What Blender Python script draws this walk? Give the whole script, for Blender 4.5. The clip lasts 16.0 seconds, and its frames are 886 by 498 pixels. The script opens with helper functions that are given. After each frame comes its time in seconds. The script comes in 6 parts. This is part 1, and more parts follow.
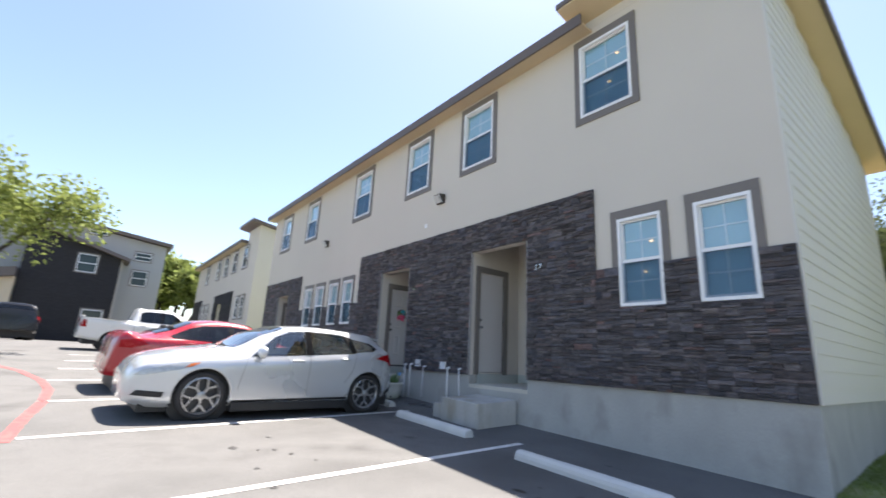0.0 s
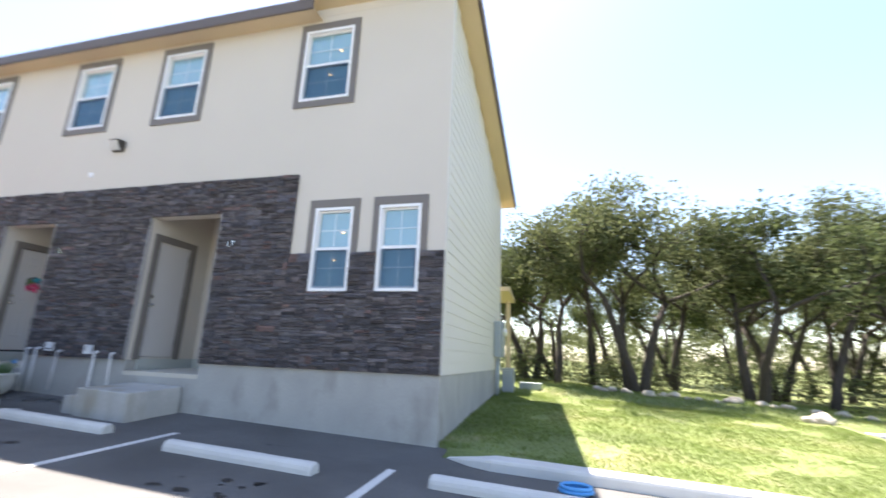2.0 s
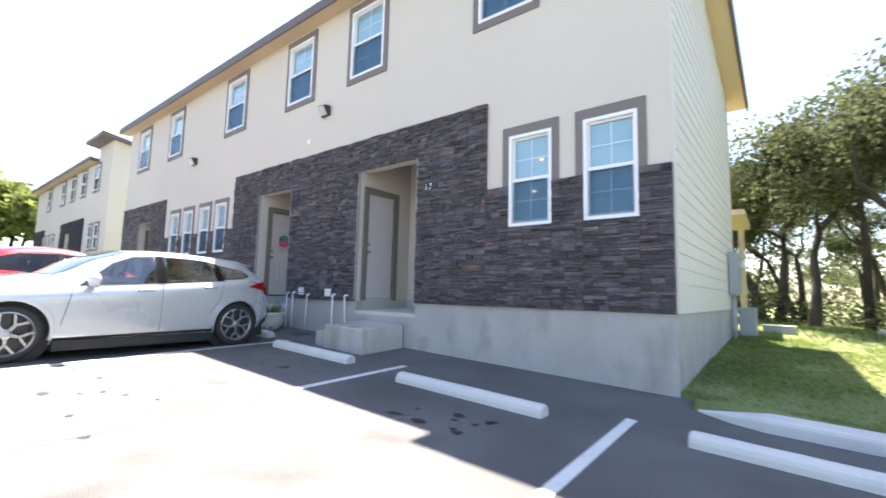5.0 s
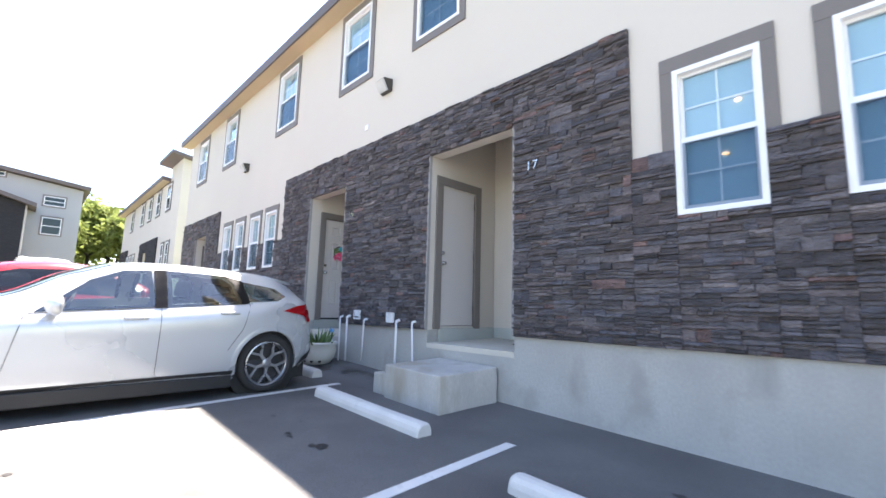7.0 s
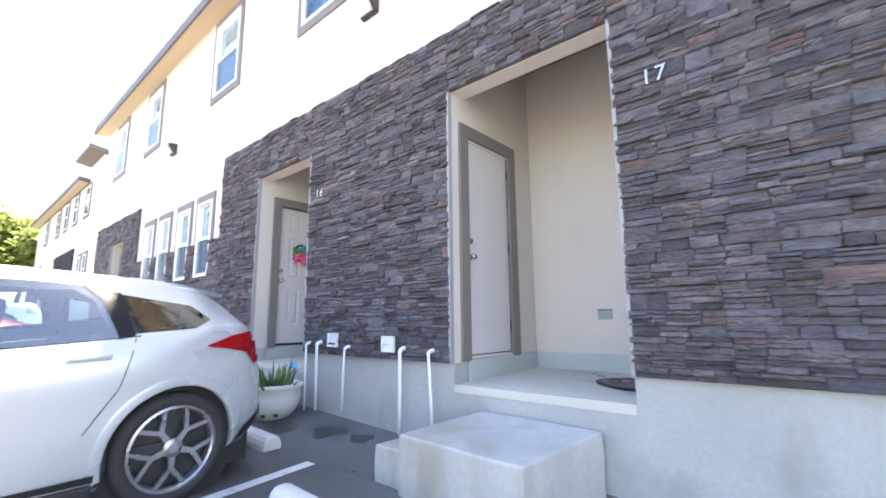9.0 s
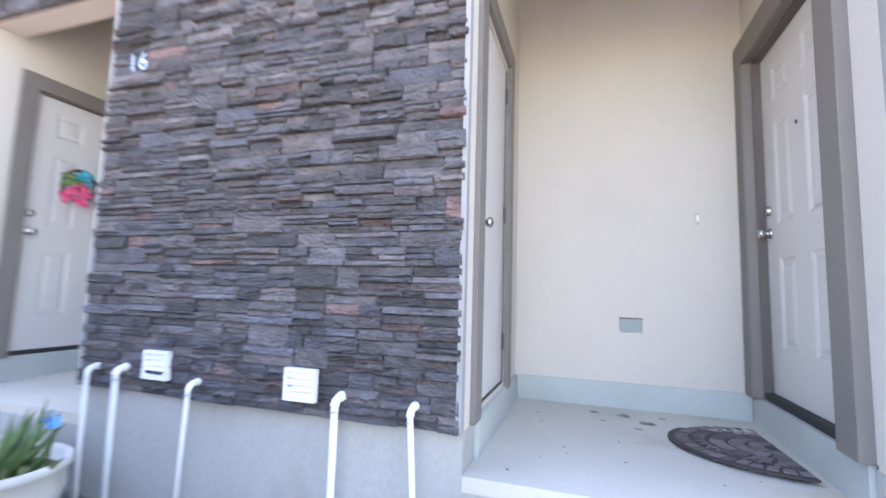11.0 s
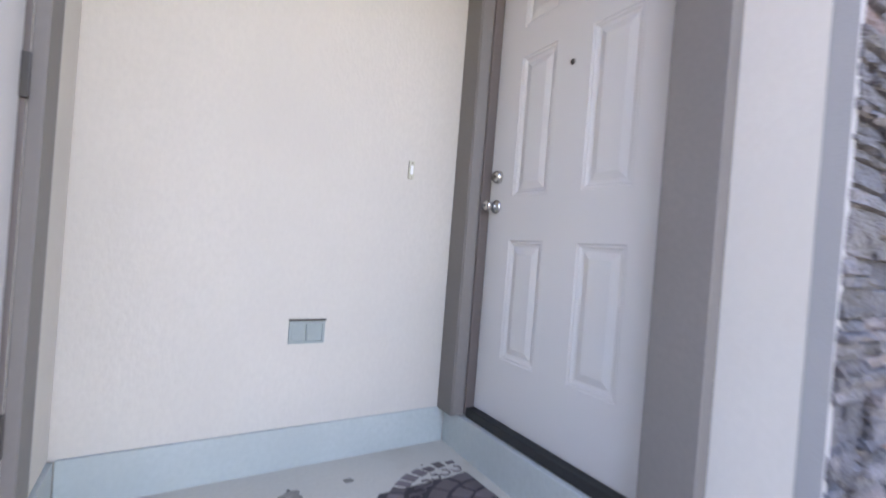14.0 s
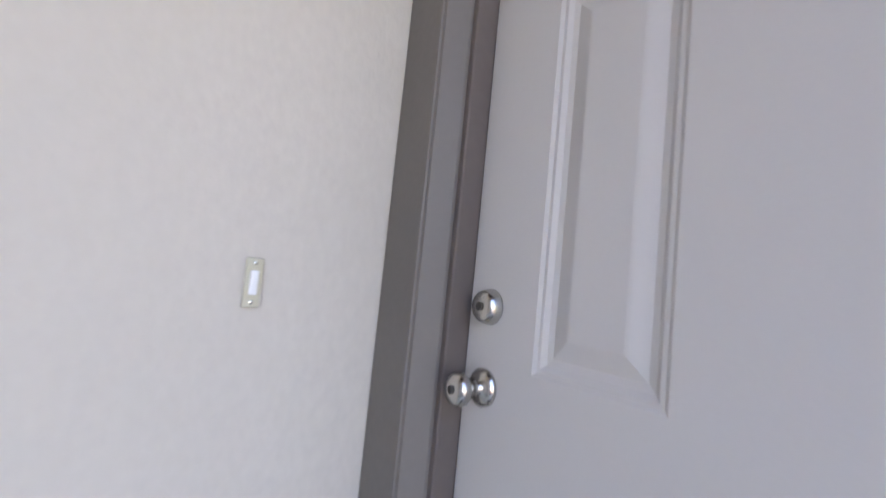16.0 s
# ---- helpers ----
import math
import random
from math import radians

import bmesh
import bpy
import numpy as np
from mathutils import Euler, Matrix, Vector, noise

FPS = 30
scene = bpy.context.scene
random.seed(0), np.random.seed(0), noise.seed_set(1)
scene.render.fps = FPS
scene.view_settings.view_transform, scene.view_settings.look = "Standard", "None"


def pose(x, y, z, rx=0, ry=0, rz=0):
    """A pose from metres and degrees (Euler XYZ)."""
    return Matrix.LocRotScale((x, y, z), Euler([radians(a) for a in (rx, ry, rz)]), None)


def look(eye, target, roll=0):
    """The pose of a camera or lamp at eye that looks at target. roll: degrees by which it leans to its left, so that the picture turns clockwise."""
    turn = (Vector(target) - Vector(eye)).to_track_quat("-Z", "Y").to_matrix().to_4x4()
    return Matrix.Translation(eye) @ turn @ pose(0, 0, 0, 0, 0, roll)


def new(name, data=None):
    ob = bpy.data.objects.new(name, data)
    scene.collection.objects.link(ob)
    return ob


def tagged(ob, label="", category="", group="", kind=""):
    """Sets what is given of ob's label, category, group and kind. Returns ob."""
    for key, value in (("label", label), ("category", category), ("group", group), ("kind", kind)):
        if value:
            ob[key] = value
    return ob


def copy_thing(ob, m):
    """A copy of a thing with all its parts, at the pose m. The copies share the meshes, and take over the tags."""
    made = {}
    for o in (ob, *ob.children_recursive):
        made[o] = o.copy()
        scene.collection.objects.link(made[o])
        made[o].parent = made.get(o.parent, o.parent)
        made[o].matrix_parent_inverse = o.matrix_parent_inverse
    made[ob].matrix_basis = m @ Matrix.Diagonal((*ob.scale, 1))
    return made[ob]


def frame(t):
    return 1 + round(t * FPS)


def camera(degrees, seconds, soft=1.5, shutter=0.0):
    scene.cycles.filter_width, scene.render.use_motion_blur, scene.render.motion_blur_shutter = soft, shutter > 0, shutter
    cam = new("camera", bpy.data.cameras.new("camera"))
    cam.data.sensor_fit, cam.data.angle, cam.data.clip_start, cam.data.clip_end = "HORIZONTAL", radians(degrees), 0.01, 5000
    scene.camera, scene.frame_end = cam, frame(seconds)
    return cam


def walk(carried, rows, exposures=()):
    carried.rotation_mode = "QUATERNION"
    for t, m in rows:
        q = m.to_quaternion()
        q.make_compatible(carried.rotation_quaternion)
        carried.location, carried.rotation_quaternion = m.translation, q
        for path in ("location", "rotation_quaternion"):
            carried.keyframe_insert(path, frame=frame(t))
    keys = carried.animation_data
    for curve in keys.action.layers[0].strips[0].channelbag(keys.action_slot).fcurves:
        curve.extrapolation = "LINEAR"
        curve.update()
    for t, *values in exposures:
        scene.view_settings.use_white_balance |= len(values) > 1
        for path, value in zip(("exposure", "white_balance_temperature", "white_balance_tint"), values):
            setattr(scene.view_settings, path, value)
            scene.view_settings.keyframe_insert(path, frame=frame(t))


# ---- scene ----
cam = camera(90.2, 16.0, soft=1.6, shutter=0.5)
PATH = [
    (0, (1.311, -6.111, 0.27), (-0.217, -4.915, 0.753), 3.0),
    (0.5, (1.404, -6.081, 0.277), (0.04, -4.698, 0.755), 3.1),
    (1, (1.458, -6.04, 0.285), (0.292, -4.489, 0.77), 2.4),
    (1.5, (1.529, -6.032, 0.269), (0.654, -4.299, 0.752), 2.1),
    (2, (1.617, -6.009, 0.248), (1.106, -4.135, 0.723), 2.3),
    (2.5, (1.675, -5.978, 0.215), (1.465, -4.036, 0.644), 1.7),
    (3, (1.73, -5.969, 0.198), (1.722, -4.008, 0.589), 1.3),
    (3.5, (1.74, -5.94, 0.181), (1.803, -3.97, 0.516), 0.7),
    (4, (1.638, -5.94, 0.181), (1.344, -3.98, 0.446), 2.6),
    (4.5, (1.407, -5.778, 0.142), (0.507, -4.003, 0.344), 3.1),
    (5, (1.042, -5.542, 0.16), (-0.197, -3.986, 0.364), 1.4),
    (7.5, (-1.332, -3.761, 0.305), (-2.777, -2.406, 0.579), 1.6),
    (8, (-1.874, -3.487, 0.329), (-3.287, -2.102, 0.621), 1.6),
    (10.5, (-4.47, -2.169, 0.5), (-5.398, -0.416, 0.753), -0.5),
    (11, (-4.934, -1.879, 0.587), (-5.557, 0.011, 0.785), 1.7),
    (11.5, (-5.317, -1.667, 0.61), (-5.383, 0.33, 0.693), -0.6),
    (12, (-5.518, -1.397, 0.6), (-5.163, 0.563, 0.777), -2.0),
    (12.5, (-5.557, -1.108, 0.593), (-4.851, 0.757, 0.744), 1.4),
    (13, (-5.51, -0.822, 0.619), (-4.397, 0.834, 0.743), 1.1),
    (13.5, (-5.358, -0.609, 0.632), (-4.222, 1.035, 0.705), 1.8),
    (14, (-5.149, -0.401, 0.789), (-4.101, 1.302, 0.783), 4.5),
    (14.5, (-4.961, -0.138, 0.86), (-4.044, 1.639, 0.897), 4.0),
    (15, (-4.791, 0.132, 0.996), (-3.763, 1.847, 1.012), 5.0),
    (15.5, (-4.566, 0.399, 1.098), (-3.497, 2.086, 1.223), 3.6),
    (16, (-4.409, 0.625, 1.16), (-3.266, 2.259, 1.314), 5.7),
]
EXPOSURES = [(0.0, 2.05, 6700, 14), (1.0, 2.35, 6700, 14), (3.0, 2.68, 6950, 17), (4.4, 2.5, 6850, 15), (5.2, 2.88, 6850, 16), (7.5, 3.18, 6900, 17),
             (8.2, 3.48, 6950, 18), (10.3, 4.13, 7000, 20), (12.0, 4.36, 6950, 22), (13.0, 4.36, 7200, 23), (14.0, 4.22, 7200, 24), (16.0, 4.04, 7150, 24)]
walk(cam, [(t, look(eye, target, roll)) for t, eye, target, roll in PATH],
     exposures=EXPOSURES)

# ---- world and sun ----
SUN_DIR = Vector((-0.216, 0.33, 1.0)).normalized()
world = bpy.data.worlds.new("world")
scene.world = world
world.use_nodes = True
sky = world.node_tree.nodes.new("ShaderNodeTexSky")
sky.sky_type, sky.sun_disc = "NISHITA", False
sky.sun_elevation = math.asin(SUN_DIR.z)
sky.sun_rotation = math.atan2(SUN_DIR.x, SUN_DIR.y)
sky.air_density, sky.dust_density, sky.ozone_density = 1.0, 0.7, 1.0
world.node_tree.links.new(sky.outputs[0], world.node_tree.nodes["Background"].inputs[0])
world.node_tree.nodes["Background"].inputs[1].default_value = 0.068
sun = new("sun", bpy.data.lights.new("sun", "SUN"))
sun.data.energy, sun.data.angle, sun.data.color = 4.1, radians(0.55), (1.0, 0.95, 0.87)
sun.matrix_world = look(SUN_DIR * 50, (0, 0, 0))

# ---- materials ----
def material(name, base, rough=0.8, vary=0.12, big=0.8, fine=30.0, bump=0.15, depth=0.01, metal=0.0, second=None,
             second_scale=1.2, second_cut=(0.5, 0.62), piece=0.0, stretch=(1, 1, 1), coat=0.0, ior=1.5):
    """A surface with stains at the scale big, grain at the scale fine, and a second colour in patches."""
    m = bpy.data.materials.new(name)
    m.use_nodes = True
    nt = m.node_tree
    bsdf = nt.nodes["Principled BSDF"]
    geo = nt.nodes.new("ShaderNodeNewGeometry")
    place = geo.outputs["Position"]
    info = nt.nodes.new("ShaderNodeObjectInfo")
    tot = nt.nodes.new("ShaderNodeMath")
    tot.operation = "ADD"
    nt.links.new(info.outputs["Random"], tot.inputs[0])
    nt.links.new(geo.outputs["Random Per Island"], tot.inputs[1])
    frac = nt.nodes.new("ShaderNodeMath")
    frac.operation = "FRACT"
    nt.links.new(tot.outputs[0], frac.inputs[0])
    mp = nt.nodes.new("ShaderNodeMapping")
    mp.inputs["Scale"].default_value = stretch
    nt.links.new(place, mp.inputs["Vector"])

    def noise_tex(scale, detail):
        n = nt.nodes.new("ShaderNodeTexNoise")
        n.inputs["Scale"].default_value, n.inputs["Detail"].default_value = scale, detail
        nt.links.new(mp.outputs[0], n.inputs["Vector"])
        return n.outputs["Fac"]

    def blend(fac, a, b, mode="MIX"):
        x = nt.nodes.new("ShaderNodeMix")
        x.data_type, x.blend_type = "RGBA", mode
        if isinstance(fac, float):
            x.inputs[0].default_value = fac
        else:
            nt.links.new(fac, x.inputs[0])
        for k, c in ((6, a), (7, b)):
            if isinstance(c, tuple):
                x.inputs[k].default_value = (*c, 1)
            else:
                nt.links.new(c, x.inputs[k])
        return x.outputs[2]

    def ramp(src, lo, hi, a, b):
        r = nt.nodes.new("ShaderNodeMapRange")
        for k, v in ((1, lo), (2, hi), (3, a), (4, b)):
            r.inputs[k].default_value = v
        nt.links.new(src, r.inputs[0])
        return r.outputs[0]

    n1, n2 = noise_tex(big, 4), noise_tex(fine, 6)
    col = blend(ramp(n1, 0.3, 0.7, 0, 1), tuple(c * (1 - vary) for c in base), tuple(min(1, c * (1 + vary)) for c in base))
    if second:
        n3 = noise_tex(second_scale, 6)
        col = blend(ramp(n3, second_cut[0], second_cut[1], 0, 1), col, second)
    col = blend(ramp(n2, 0.3, 0.75, 0, 0.55), col, tuple(c * (1 - 1.6 * vary) for c in base))
    if piece:
        val = nt.nodes.new("ShaderNodeHueSaturation")
        nt.links.new(ramp(frac.outputs[0], 0, 1, 1 - piece, 1 + piece), val.inputs["Value"])
        nt.links.new(col, val.inputs["Color"])
        col = val.outputs[0]
    nt.links.new(col, bsdf.inputs["Base Color"])
    nt.links.new(ramp(n1, 0.3, 0.7, max(0.02, rough - 0.06), min(1, rough + 0.06)), bsdf.inputs["Roughness"])
    bsdf.inputs["Metallic"].default_value, bsdf.inputs["IOR"].default_value = metal, ior
    bsdf.inputs["Coat Weight"].default_value = coat
    bsdf.inputs["Coat Roughness"].default_value = 0.05
    if bump:
        bp = nt.nodes.new("ShaderNodeBump")
        bp.inputs["Strength"].default_value, bp.inputs["Distance"].default_value = bump, depth
        nt.links.new(n2, bp.inputs["Height"])
        nt.links.new(bp.outputs[0], bsdf.inputs["Normal"])
    return m


def leafy(name, base, *args, **kw):
    """A leaf surface that lets some light through."""
    m = material(name, base, *args, **kw)
    nt = m.node_tree
    bsdf, out = nt.nodes["Principled BSDF"], nt.nodes["Material Output"]
    thin, mix = nt.nodes.new("ShaderNodeBsdfTranslucent"), nt.nodes.new("ShaderNodeMixShader")
    mix.inputs[0].default_value = 0.38
    nt.links.new(bsdf.inputs["Base Color"].links[0].from_socket, thin.inputs["Color"])
    nt.links.new(bsdf.outputs[0], mix.inputs[1])
    nt.links.new(thin.outputs[0], mix.inputs[2])
    nt.links.new(mix.outputs[0], out.inputs[0])
    return m


def stone_material():
    m = material("ledge_stone", (0.115, 0.104, 0.109), 0.85, 0.36, 9, 30, 1.0, 0.035, piece=0.42, stretch=(1, 1, 2.2))
    nt = m.node_tree
    bsdf = nt.nodes["Principled BSDF"]
    frac = next(n for n in nt.nodes if n.type == "MATH" and n.operation == "FRACT")
    old = bsdf.inputs["Base Color"].links[0].from_socket
    hue = nt.nodes.new("ShaderNodeMath")
    hue.operation = "MULTIPLY"
    hue.inputs[1].default_value = 7.31
    nt.links.new(frac.outputs[0], hue.inputs[0])
    fr2 = nt.nodes.new("ShaderNodeMath")
    fr2.operation = "FRACT"
    nt.links.new(hue.outputs[0], fr2.inputs[0])
    ramp = nt.nodes.new("ShaderNodeValToRGB")
    ramp.color_ramp.interpolation = "CONSTANT"
    el = ramp.color_ramp.elements
    el[0].position, el[0].color = 0.0, (1, 1, 1, 1)
    el[1].position, el[1].color = 0.5, (0.92, 0.97, 1.06, 1)
    for at, c in ((0.72, (1.08, 1.0, 0.97, 1)), (0.9, (1.4, 1.36, 1.32, 1)), (0.975, (1.45, 1.05, 0.94, 1))):
        e = el.new(at)
        e.color = c
    nt.links.new(fr2.outputs[0], ramp.inputs[0])
    x = nt.nodes.new("ShaderNodeMix")
    x.data_type, x.blend_type = "RGBA", "MULTIPLY"
    x.inputs[0].default_value = 1.0
    nt.links.new(old, x.inputs[6])
    nt.links.new(ramp.outputs[0], x.inputs[7])
    nt.links.new(x.outputs[2], bsdf.inputs["Base Color"])
    return m


def glass_material(name, tint, gloss, rough=0.02):
    m = bpy.data.materials.new(name)
    m.use_nodes = True
    nt = m.node_tree
    nt.nodes.remove(nt.nodes["Principled BSDF"])
    out = nt.nodes["Material Output"]
    clear, shine, mix, fres, add, power = (nt.nodes.new("ShaderNode" + k) for k in ("BsdfTransparent", "BsdfGlossy", "MixShader", "LayerWeight", "Math", "Math"))
    clear.inputs[0].default_value = (*tint, 1)
    shine.inputs["Roughness"].default_value = rough
    fres.inputs["Blend"].default_value = 0.5
    power.operation = "POWER"
    power.inputs[1].default_value = 4.0
    add.inputs[1].default_value, add.use_clamp = gloss + 0.04, True
    nt.links.new(fres.outputs["Facing"], power.inputs[0])
    nt.links.new(power.outputs[0], add.inputs[0])
    nt.links.new(add.outputs[0], mix.inputs[0])
    nt.links.new(clear.outputs[0], mix.inputs[1])
    nt.links.new(shine.outputs[0], mix.inputs[2])
    nt.links.new(mix.outputs[0], out.inputs[0])
    return m


M_STUCCO = material("stucco", (0.60, 0.55, 0.48), 0.92, 0.035, 0.5, 90, 0.25, 0.006)
M_TAN = material("tan_stucco", (0.60, 0.50, 0.36), 0.92, 0.05, 0.8, 90, 0.2, 0.005)
M_RECESS = material("recess_stucco", (0.565, 0.52, 0.46), 0.92, 0.055, 1.7, 70, 0.25, 0.006, stretch=(1, 1, 0.6))
M_PLASTER = material("white_plaster", (0.30, 0.288, 0.283), 0.9, 0.04, 1.5, 120, 0.35, 0.005)
M_TRIM = material("taupe_trim", (0.175, 0.155, 0.14), 0.6, 0.08, 2.0, 60, 0.12, 0.004)
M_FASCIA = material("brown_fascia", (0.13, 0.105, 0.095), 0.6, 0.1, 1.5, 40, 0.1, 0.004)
M_SOFFIT = material("soffit", (0.56, 0.45, 0.29), 0.8, 0.05, 1.0, 40, 0.1, 0.004)
M_CONC = material("concrete", (0.385, 0.385, 0.365), 0.9, 0.14, 1.6, 45, 0.3, 0.006, second=(0.16, 0.15, 0.13), second_scale=1.5, second_cut=(0.55, 0.8), stretch=(1, 1, 0.7))
M_FLOOR = material("stoop_concrete", (0.53, 0.50, 0.43), 0.85, 0.07, 1.6, 60, 0.2, 0.004, second=(0.36, 0.31, 0.23), second_scale=2.2, second_cut=(0.62, 0.8))
M_STEP = material("step_concrete", (0.46, 0.45, 0.42), 0.9, 0.16, 2.6, 55, 0.5, 0.006, second=(0.33, 0.295, 0.225), second_scale=3.2, second_cut=(0.48, 0.7), stretch=(1, 1, 0.35))
M_FLOORSTAIN = material("floor_stain", (0.24, 0.22, 0.19), 0.85, 0.3, 12, 70, 0.2, 0.003)
M_CURB = material("painted_curb", (0.42, 0.45, 0.43), 0.8, 0.08, 2.5, 50, 0.25, 0.005)
M_STOP = material("wheel_stop", (0.60, 0.59, 0.56), 0.88, 0.08, 2.5, 60, 0.35, 0.006, second=(0.42, 0.41, 0.39), second_scale=3.0, second_cut=(0.58, 0.72))
M_ASPHALT = material("asphalt", (0.132, 0.131, 0.127), 0.9, 0.34, 0.7, 90, 0.8, 0.01, second=(0.078, 0.076, 0.074), second_scale=0.7, second_cut=(0.56, 0.72))
M_WET = material("damp_asphalt", (0.034, 0.034, 0.036), 0.35, 0.35, 5, 80, 0.5, 0.006)
M_STAIN = material("oil_stain", (0.025, 0.023, 0.022), 0.6, 0.3, 6, 80, 0.3, 0.004)
M_LINE = material("road_paint", (0.68, 0.67, 0.64), 0.8, 0.08, 3, 70, 0.3, 0.004, second=(0.40, 0.39, 0.37), second_scale=9, second_cut=(0.6, 0.7))
M_REDLINE = material("red_paint", (0.36, 0.07, 0.07), 0.8, 0.12, 3, 70, 0.3, 0.004, second=(0.16, 0.1, 0.09), second_scale=8, second_cut=(0.48, 0.62))
M_SOIL = material("soil", (0.17, 0.21, 0.07), 0.95, 0.25, 0.9, 24, 0.6, 0.03, second=(0.36, 0.30, 0.19), second_scale=0.8, second_cut=(0.56, 0.74))
M_GRASS = leafy("grass", (0.2, 0.265, 0.075), 0.85, 0.25, 1.1, 8, 0.0, piece=0.25, ior=1.3, second=(0.29, 0.32, 0.11), second_scale=0.9, second_cut=(0.5, 0.7))
M_SIDING = material("lap_siding", (0.60, 0.58, 0.525), 0.7, 0.03, 0.6, 60, 0.08, 0.003)
M_VINYL = material("white_vinyl", (0.80, 0.80, 0.80), 0.4, 0.02, 2, 30, 0.02, 0.002)
M_PVC = material("white_pvc", (0.74, 0.75, 0.76), 0.45, 0.05, 6, 40, 0.05, 0.002)
M_DOOR = material("painted_steel_door", (0.55, 0.525, 0.505), 0.42, 0.02, 1.2, 160, 0.1, 0.002)
M_NICKEL = material("satin_nickel", (0.55, 0.53, 0.50), 0.22, 0.03, 20, 200, 0.02, 0.001, metal=1.0)
M_BLACK = material("black_rubber", (0.018, 0.018, 0.018), 0.6, 0.2, 6, 60, 0.2, 0.003)
M_DARK = material("dark_plastic", (0.016, 0.016, 0.017), 0.6, 0.1, 6, 60, 0.05, 0.002)
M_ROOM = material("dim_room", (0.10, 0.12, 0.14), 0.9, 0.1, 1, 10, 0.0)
# Teal puts the sky's reflection into the colour of white slats.
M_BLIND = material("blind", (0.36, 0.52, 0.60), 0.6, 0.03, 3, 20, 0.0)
M_BRONZE = material("dark_bronze", (0.05, 0.042, 0.036), 0.45, 0.1, 8, 60, 0.05, 0.002)
M_LENS = material("prismatic_lens", (0.62, 0.62, 0.60), 0.2, 0.06, 30, 90, 0.3, 0.004)
M_CREAM = material("cream_plastic", (0.50, 0.47, 0.36), 0.4, 0.03, 10, 60, 0.02, 0.001)
M_GREYBOX = material("grey_green_plastic", (0.27, 0.31, 0.30), 0.5, 0.06, 10, 60, 0.05, 0.001)
M_METER = material("meter_grey", (0.30, 0.34, 0.36), 0.45, 0.05, 4, 40, 0.05, 0.002)
M_MAT = material("mat_rubber", (0.045, 0.035, 0.038), 0.75, 0.2, 8, 120, 0.4, 0.003)
M_TILE = material("mat_tile", (0.165, 0.135, 0.135), 0.85, 0.2, 12, 160, 0.5, 0.002, piece=0.35)
M_POT = material("glazed_pot", (0.70, 0.68, 0.62), 0.35, 0.06, 5, 40, 0.08, 0.003)
M_LEAF = material("aloe_leaf", (0.10, 0.17, 0.055), 0.45, 0.2, 8, 40, 0.05, 0.002, piece=0.3)
M_BARK = material("bark", (0.06, 0.05, 0.042), 0.95, 0.25, 3, 26, 0.9, 0.03, stretch=(1, 1, 0.35))
M_OAK = leafy("oak_leaves", (0.122, 0.142, 0.066), 0.85, 0.3, 0.8, 5, 0.0, piece=0.3, ior=1.3)
M_CEDAR = leafy("cedar_leaves", (0.086, 0.11, 0.046), 0.85, 0.3, 0.8, 5, 0.0, piece=0.3, ior=1.3)
M_BRIGHT = leafy("bright_leaves", (0.25, 0.30, 0.09), 0.85, 0.25, 0.8, 5, 0.0, piece=0.3, ior=1.3)
M_ROCK = material("limestone", (0.50, 0.45, 0.38), 0.9, 0.2, 4, 30, 0.7, 0.02)
M_SILVER = material("silver_paint", (0.56, 0.575, 0.59), 0.3, 0.02, 1, 300, 0.0, metal=0.4, coat=1.0)
M_RED = material("red_car_paint", (0.33, 0.006, 0.014), 0.3, 0.03, 1, 300, 0.0, coat=1.0)
M_WHITE = material("white_car_paint", (0.74, 0.74, 0.74), 0.3, 0.02, 1, 300, 0.0, coat=1.0)
M_BLACKCAR = material("black_car_paint", (0.01, 0.01, 0.011), 0.3, 0.05, 1, 300, 0.0, coat=0.25)
M_CARGLASS = material("car_glass", (0.03, 0.05, 0.055), 0.06, 0.1, 1, 4, 0.0, ior=1.4)
M_TAIL = material("tail_light_red", (0.33, 0.006, 0.01), 0.25, 0.15, 12, 60, 0.05, 0.003, ior=1.3)
M_HEAD = material("headlight_glass", (0.45, 0.47, 0.48), 0.1, 0.2, 14, 40, 0.0, coat=1.0)
M_AMBER = material("amber_lens", (0.6, 0.16, 0.04), 0.2, 0.1, 10, 40, 0.0)
M_RIM = material("machined_alloy", (0.42, 0.42, 0.43), 0.3, 0.05, 10, 100, 0.02, 0.001, metal=0.9)
M_RIMDARK = material("dark_alloy", (0.03, 0.03, 0.032), 0.4, 0.05, 10, 100, 0.0)
M_TYRE = material("tyre_rubber", (0.028, 0.027, 0.027), 0.8, 0.15, 10, 60, 0.15, 0.003)
M_BLUE = material("blue_plastic", (0.08, 0.36, 0.72), 0.45, 0.05, 6, 40, 0.02, 0.002)
M_PINK = material("pink_petals", (0.75, 0.10, 0.22), 0.7, 0.15, 8, 40, 0.0, piece=0.3)
M_TEAL = material("teal_ribbon", (0.03, 0.36, 0.44), 0.6, 0.1, 8, 40, 0.0, piece=0.3)
M_FARGREY = material("grey_stucco", (0.38, 0.38, 0.38), 0.92, 0.04, 0.4, 50, 0.15, 0.005)
M_FARSTONE = material("far_dark_stone", (0.03, 0.028, 0.03), 0.9, 0.35, 3.5, 9, 0.8, 0.04, stretch=(1, 1, 3))
M_GLASS = glass_material("window_glass", (0.93, 0.98, 0.99), 0.05)
M_CARPANE = glass_material("car_window_glass", (0.62, 0.76, 0.74), 0.16)
M_DARKPANE = glass_material("tinted_car_glass", (0.10, 0.12, 0.13), 0.03)
M_FRIT = material("black_glass_border", (0.005, 0.005, 0.006), 0.25, 0.1, 6, 60, 0.0, ior=1.3)
